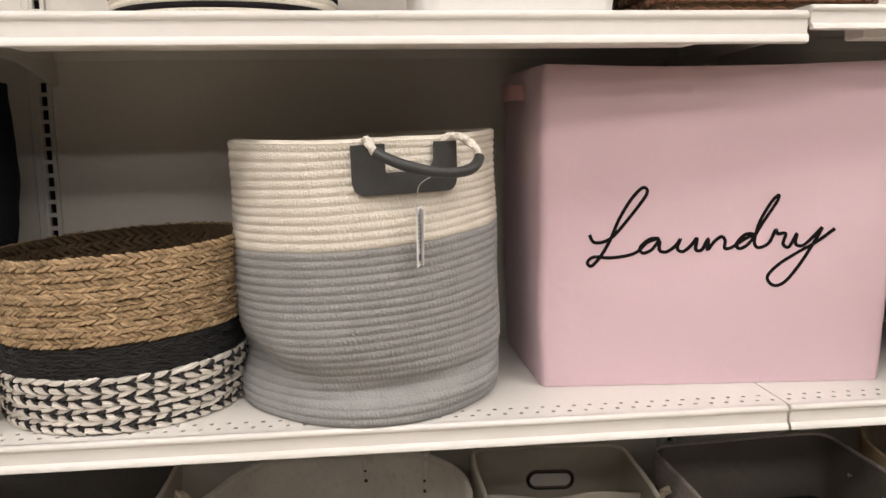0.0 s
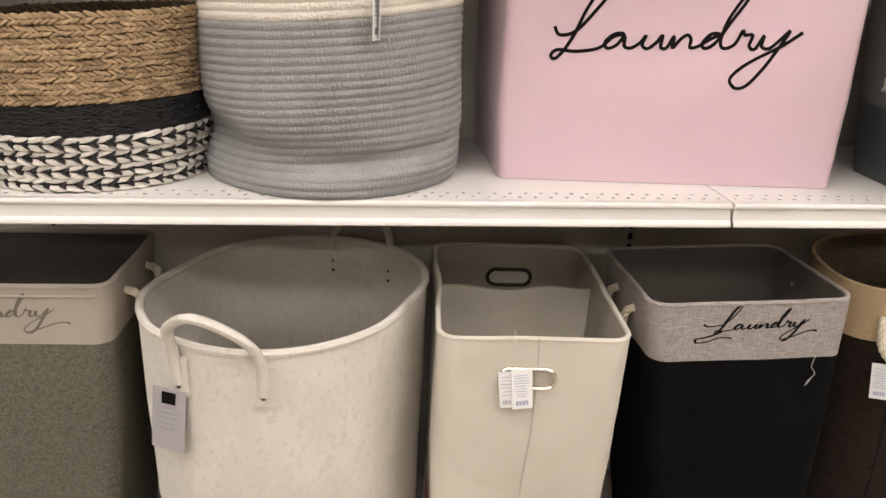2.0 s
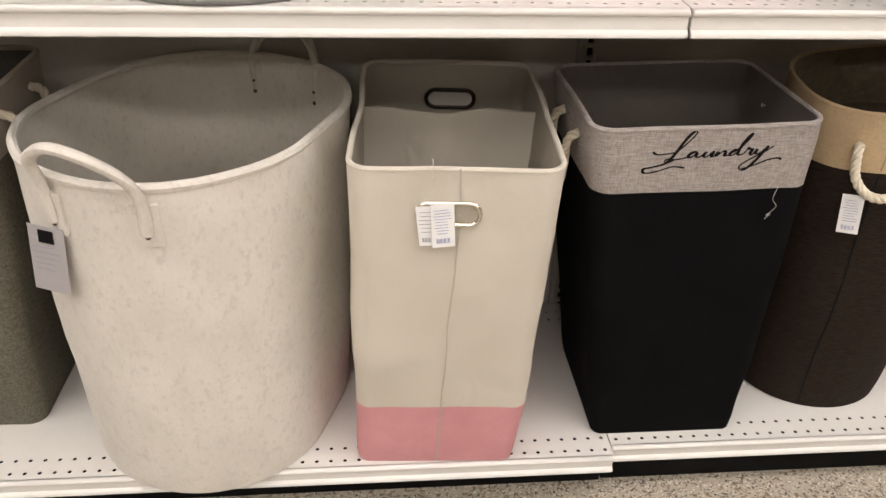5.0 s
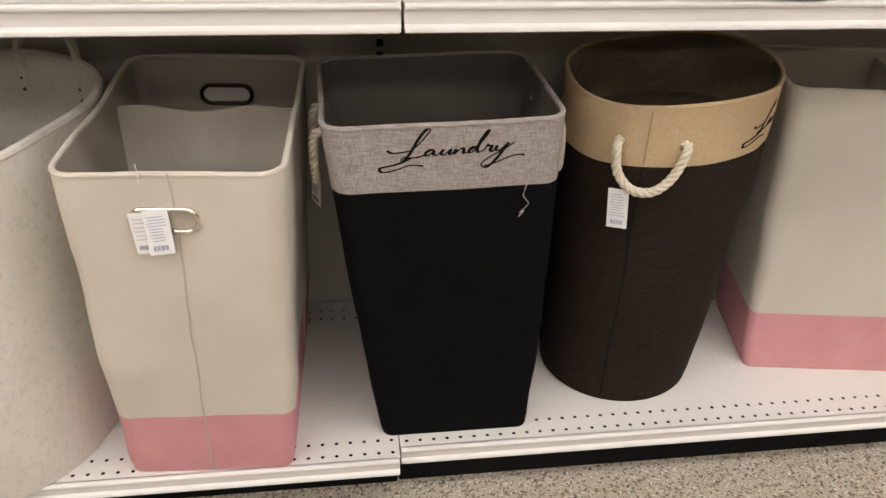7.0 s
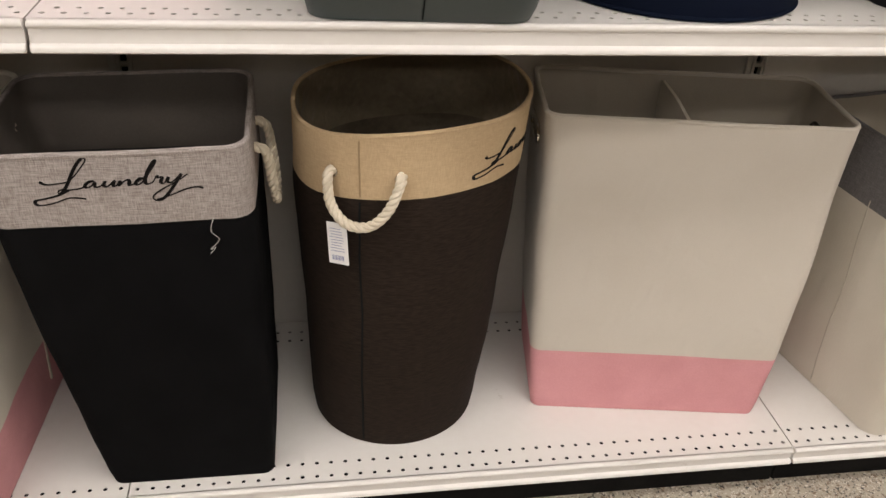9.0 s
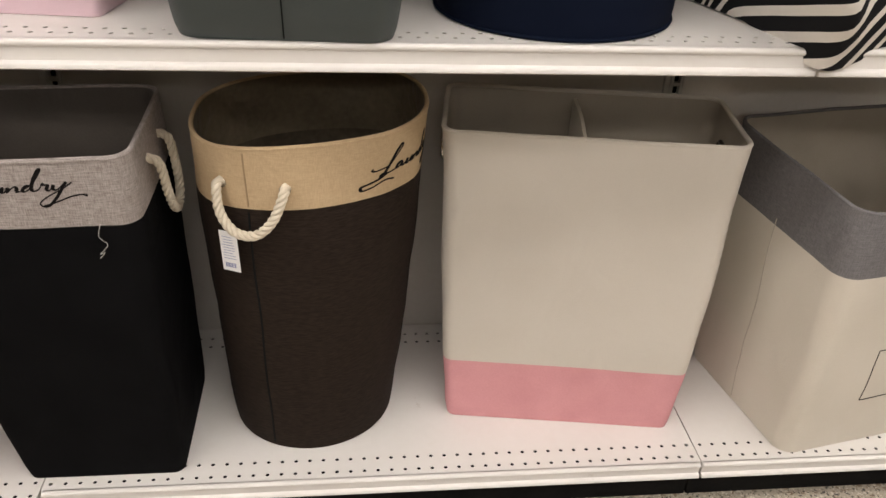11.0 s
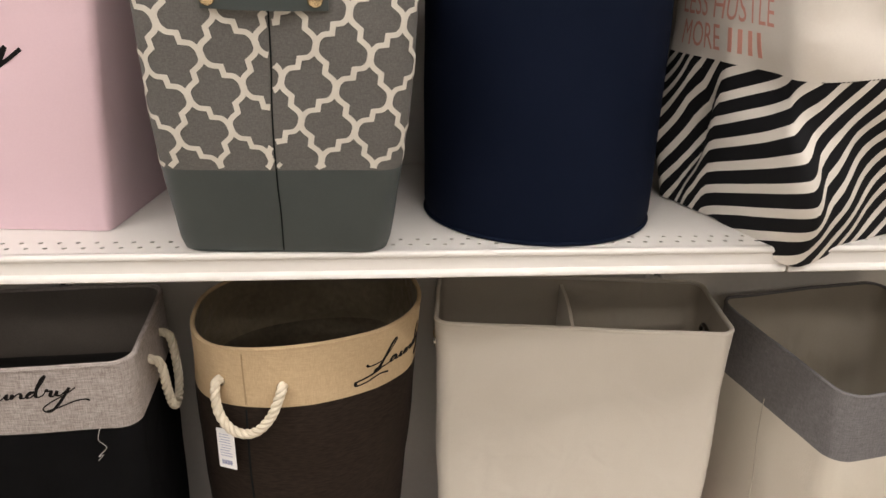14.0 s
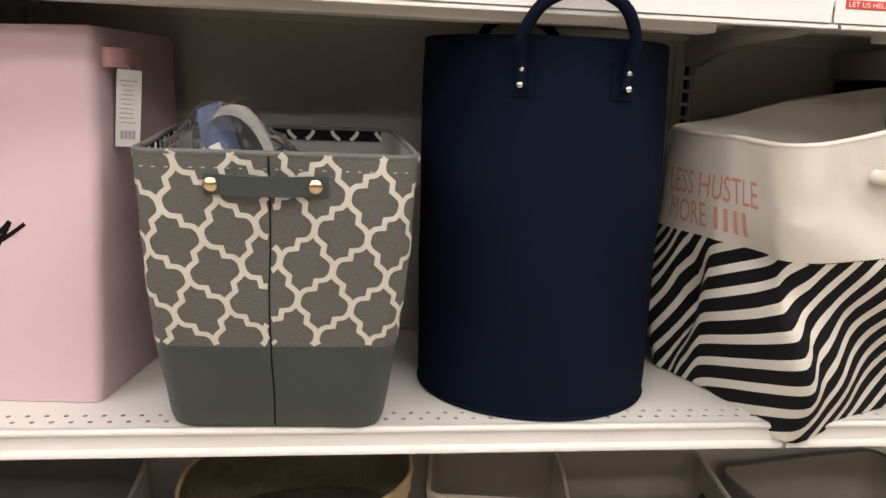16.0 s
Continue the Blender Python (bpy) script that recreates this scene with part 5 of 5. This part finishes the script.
# slumped striped canvas hamper
class Slump(Sack):
    """The hamper's left side caves in, and its front corner sags over the shelf edge."""

    def place(self, lx, ly, t):
        p = super().place(lx, ly, t)
        x, y, w, d, r, turn = self.size(t)
        a, b = lx / w, ly / d
        if a < 0:
            k = min(1, -2 * a) * math.exp(-((t - 0.30) / 0.2) ** 2)
            p.x += 0.04 * k * math.exp(-((b - 0.22 + 0.4 * (t - 0.3)) / 0.08) ** 2) - 0.02 * k * math.exp(-((b - 0.42) / 0.16) ** 2)
            p.x += 0.02 * min(1, -2 * a) * math.exp(-((t - 0.55) / 0.1) ** 2) * math.exp(-((b + 0.25) / 0.15) ** 2)
        if b < 0:
            k = min(1, -2 * b)
            p.y += k * (0.022 * math.sin(7 * a + 9 * t) * math.sin(math.pi * min(1, t * 1.3)) - 0.02 * math.exp(-((t - 0.35) / 0.25) ** 2))
            cr = a + 0.48 - 0.35 * max(0.0, 0.55 - t)
            p.y += k * min(1, t * 5) * (0.008 * math.exp(-(cr / 0.035) ** 2) - 0.006 * math.exp(-((cr - 0.10) / 0.06) ** 2) - 0.007 * math.exp(-((cr + 0.10) / 0.07) ** 2)) * math.exp(-((t - 0.3) / 0.28) ** 4)
            p.z -= 0.03 * k * (1 - t) ** 3 * math.exp(-((a + 0.45) / 0.25) ** 2)
        p.z += 0.004 * math.sin(a * 9 + 1) * t ** 3
        return p


s = Slump((1.905, 1.858, 0.38, 0.31, 0.03, 19), (1.897, 1.792, 0.42, 0.37, 0.045, 6), ZM + 0.003, 1.425, 0.008, 0.010, seed=12, corner=8, edge=22,
          lift=lambda a, b: 0.088 * a + 0.012 + 0.006 * b)
ob = thing("laundry_hamper", (1.905, 1.858, ZM), "slumped canvas hamper, white above with black and white stripes", "laundry hamper", "hampers")
bm = bmesh.new()
def pulled(u, v):
    """Cloth left of the front crease is dragged flat, and straight again past the deep fold."""
    crease = 0.045 - 0.28 * v
    fold = -0.225 + 0.10 * v
    if u >= crease:
        return crease + (u - crease) * 1.3, v
    if u >= fold:
        return crease + (u - crease) * 0.52, v
    return crease + (fold - crease) * 0.52 + (u - fold) * 1.6, v


loft(bm, s.wall(0, 0.6, 40), cap0=True, cloth=(94, pulled))
part("striped_body", bm, STRIPES, ob, "black and white diagonal striped canvas", 60)
bm = bmesh.new()
loft(bm, s.wall(0.6, 1, 14))
part("white_band", bm, CANVAS_WHITE, ob, "white coated canvas band", 60)
bm = bmesh.new()
loft(bm, s.wall(1, 0.03, 16, 0.006), cap1=True)
part("lining", bm, CANVAS_WHITE, ob)
bm = bmesh.new()
tube(bm, s.ring(1.0, 0.003), 0.0045, 8, closed=True)
part("rim", bm, CANVAS_WHITE, ob)
bm = bmesh.new()
w = s.on("front")
for k in range(60):
    a = -0.18 + 0.36 * k / 60
    ribbon(bm, [(a, 0.6 * s.h + 0.0), (a + 0.0035, 0.6 * s.h + 0.0)], 0.001, w, 0.0012)
part("band_stitches", bm, INK, ob)


def lettered(text, where, a, b, width, height, mat, parent, name="lettering", label=""):
    """Plain capitals set on a surface."""
    cu = bpy.data.curves.new("type", "FONT")
    cu.body, cu.size, cu.resolution_u = text, 1.0, 3
    tmp = bpy.data.objects.new("type", cu)
    me = tmp.to_mesh()
    xs = [v.co.x for v in me.vertices]
    ys = [v.co.y for v in me.vertices]
    x0, x1, y0, y1 = min(xs), max(xs), min(ys), max(ys)
    bm = bmesh.new()
    bm.from_mesh(me)
    bmesh.ops.triangulate(bm, faces=bm.faces)
    for v in bm.verts:
        v.co = where(a + (v.co.x - x0) / (x1 - x0) * width, b + (v.co.y - y0) / (y1 - y0) * height, 0.0008)
    tmp.to_mesh_clear()
    bpy.data.objects.remove(tmp)
    bpy.data.curves.remove(cu)
    return part(name, bm, mat, parent, label)


w = s.on("left")
lettered("LESS HUSTLE", w, -0.125, 0.335, 0.225, 0.043, INK_ROSE, ob, label="rose gold capitals")
lettered("MORE", w, -0.115, 0.282, 0.095, 0.043, INK_ROSE, ob, label="rose gold capitals")
bm = bmesh.new()
for k in range(4):
    ribbon(bm, [(0.004 + 0.02 * k, 0.284 + 0.013 * j) for j in range(4)], 0.008, w, 0.0008)
part("unread_print", bm, INK_ROSE, ob, "rose gold print, creased and unreadable")
bm = bmesh.new()
w = s.on("front")
tube(bm, smooth_line([w(-0.085, 0.383, -0.005), w(-0.085, 0.383, 0.014), w(-0.06, 0.385, 0.022), w(0.04, 0.385, 0.024), w(0.07, 0.383, 0.014), w(0.07, 0.383, -0.005)], 8), 0.010, 10)
part("handle", bm, CANVAS_WHITE, ob, "white tube handle")

# box behind the striped hamper
ob = thing("storage_box", (2.25, 2.045, ZM), "black storage box with a grey lid on the shelf", "box")
bm = bmesh.new()
box(bm, 2.085, 2.42, 1.955, 2.14, ZM + 0.001, 1.493, 0.006)
part("box_body", bm, DARK_CLOTH, ob)
bm = bmesh.new()
box(bm, 2.08, 2.425, 1.95, 2.145, 1.494, 1.549, 0.006)
part("lid", bm, GREYBOX, ob, "grey lid")

# dark hamper in the next bay
s = Sack((-0.85, 1.93, 0.30, 0.28, 0.06, 4), (-0.845, 1.93, 0.33, 0.31, 0.07, 4), 1.081, 1.50, 0.01, 0.012, seed=14)
ob = thing("fabric_hamper", (-0.88, 1.93, 1.08), "charcoal cloth hamper on the neighbouring shelf", "laundry hamper", "hampers")
sack_parts(ob, s, [("body", 0, 1, DARK_CLOTH, "")], DARK_CLOTH, DARK_CLOTH)

# ---------------------------------------------------------------- upper shelf
cx, cy = -0.286, 1.875
ob = thing("rope_basket", (cx, cy, ZT), "cream coiled rope basket with black stripes at the foot", "basket", "baskets")
for k, (mat, n0, n1, nm) in enumerate(((ROPE_CREAM, 0, 1, "cream_coil"), (ROPE_BLACK, 1, 2, "black_coil"), (ROPE_CREAM, 2, 4, "cream_coil"), (ROPE_BLACK, 4, 8, "black_coil"), (ROPE_CREAM, 8, 26, "cream_coil"))):
    bm = bmesh.new()
    coil(bm, cx, cy, lambda z: 0.172 + 0.08 * (z - ZT), ZT + 0.001 + n0 * 0.0085, 0.0085, n1 - n0, 240, 0.08, 60)
    part(nm, bm, mat, ob, "", 80)
bm = bmesh.new()
loft(bm, [[Vector((cx + r * math.cos(a), cy + r * math.sin(a), z)) for a in [2 * math.pi * i / 48 for i in range(48)]] for r, z in ((0.168, ZT + 0.001), (0.17, ZT + 0.22), (0.165, ZT + 0.22), (0.163, ZT + 0.01))], True, True)
part("inside", bm, ROPE_CREAM, ob)

s = Sack((0.160, 1.875, 0.300, 0.24, 0.035, 0), (0.160, 1.875, 0.335, 0.27, 0.04, 0), ZT + 0.001, ZT + 0.2, 0.001, 0.0, seed=15)
ob = thing("plastic_bin", (0.16, 1.875, ZT), "white plastic storage bin with rounded corners", "bin")
sack_parts(ob, s, [("body", 0, 1, WHITE_PLASTIC, "")], WHITE_PLASTIC, WHITE_PLASTIC, 0.005, 0.003)

cx, cy = 0.553, 1.90
ob = thing("wicker_basket", (cx, cy, ZT), "dark brown woven wicker basket", "basket", "baskets")
s = Sack((cx, cy, 0.355, 0.30, 0.03, 0), (cx, cy, 0.38, 0.32, 0.03, 0), ZT + 0.001, ZT + 0.22, 0.0, 0.0)
bm = bmesh.new()
loft(bm, s.wall(0, 1, 4) + s.wall(1, 0.05, 3, 0.012), True, True)
part("core", bm, JUTE_DARK, ob)
bm = bmesh.new()
for k in range(13):
    ring = s.ring((k + 0.5) / 13)
    for i in range(0, len(ring), 1):
        p, q = ring[i], ring[(i + 1) % len(ring)]
        d = q - p
        if d.length < 0.004:
            continue
        out = Vector((d.y, -d.x, 0)).normalized()
        lump(bm, (p + q) / 2 + out * (0.004 if (i + k) % 2 else -0.001), d.normalized(), out, d.length * 1.5, 0.014, 0.012)
part("weave", bm, WICKER, ob, "glossy dark wicker strands")

# shelf-edge label strips
for x0, x1 in ((1.14, 1.775), (1.778, 3.0)):
    ob = thing("label_strip", (x0, 1.66, 1.55), "white paper label strip in the shelf edge", "label strip", "label strips")
    bm = bmesh.new()
    box(bm, x0, x1, 1.6595, 1.6608, 1.5575, 1.614, 0.0004, 1)
    part("strip", bm, PAPER, ob)
    if x0 > 1.5:
        bm = bmesh.new()
        box(bm, 1.792, 1.895, 1.6583, 1.6593, 1.577, 1.5885, 0.0005, 1)
        rd = part("red_tab", bm, RED, ob, "small red printed tab")
        lettered("LET US HELP!", lambda a, b, off=0.0: Vector((1.796 + a, 1.6580 - off, 1.5795 + b)), 0.0, 0.0, 0.06, 0.0065, PAPER, rd)
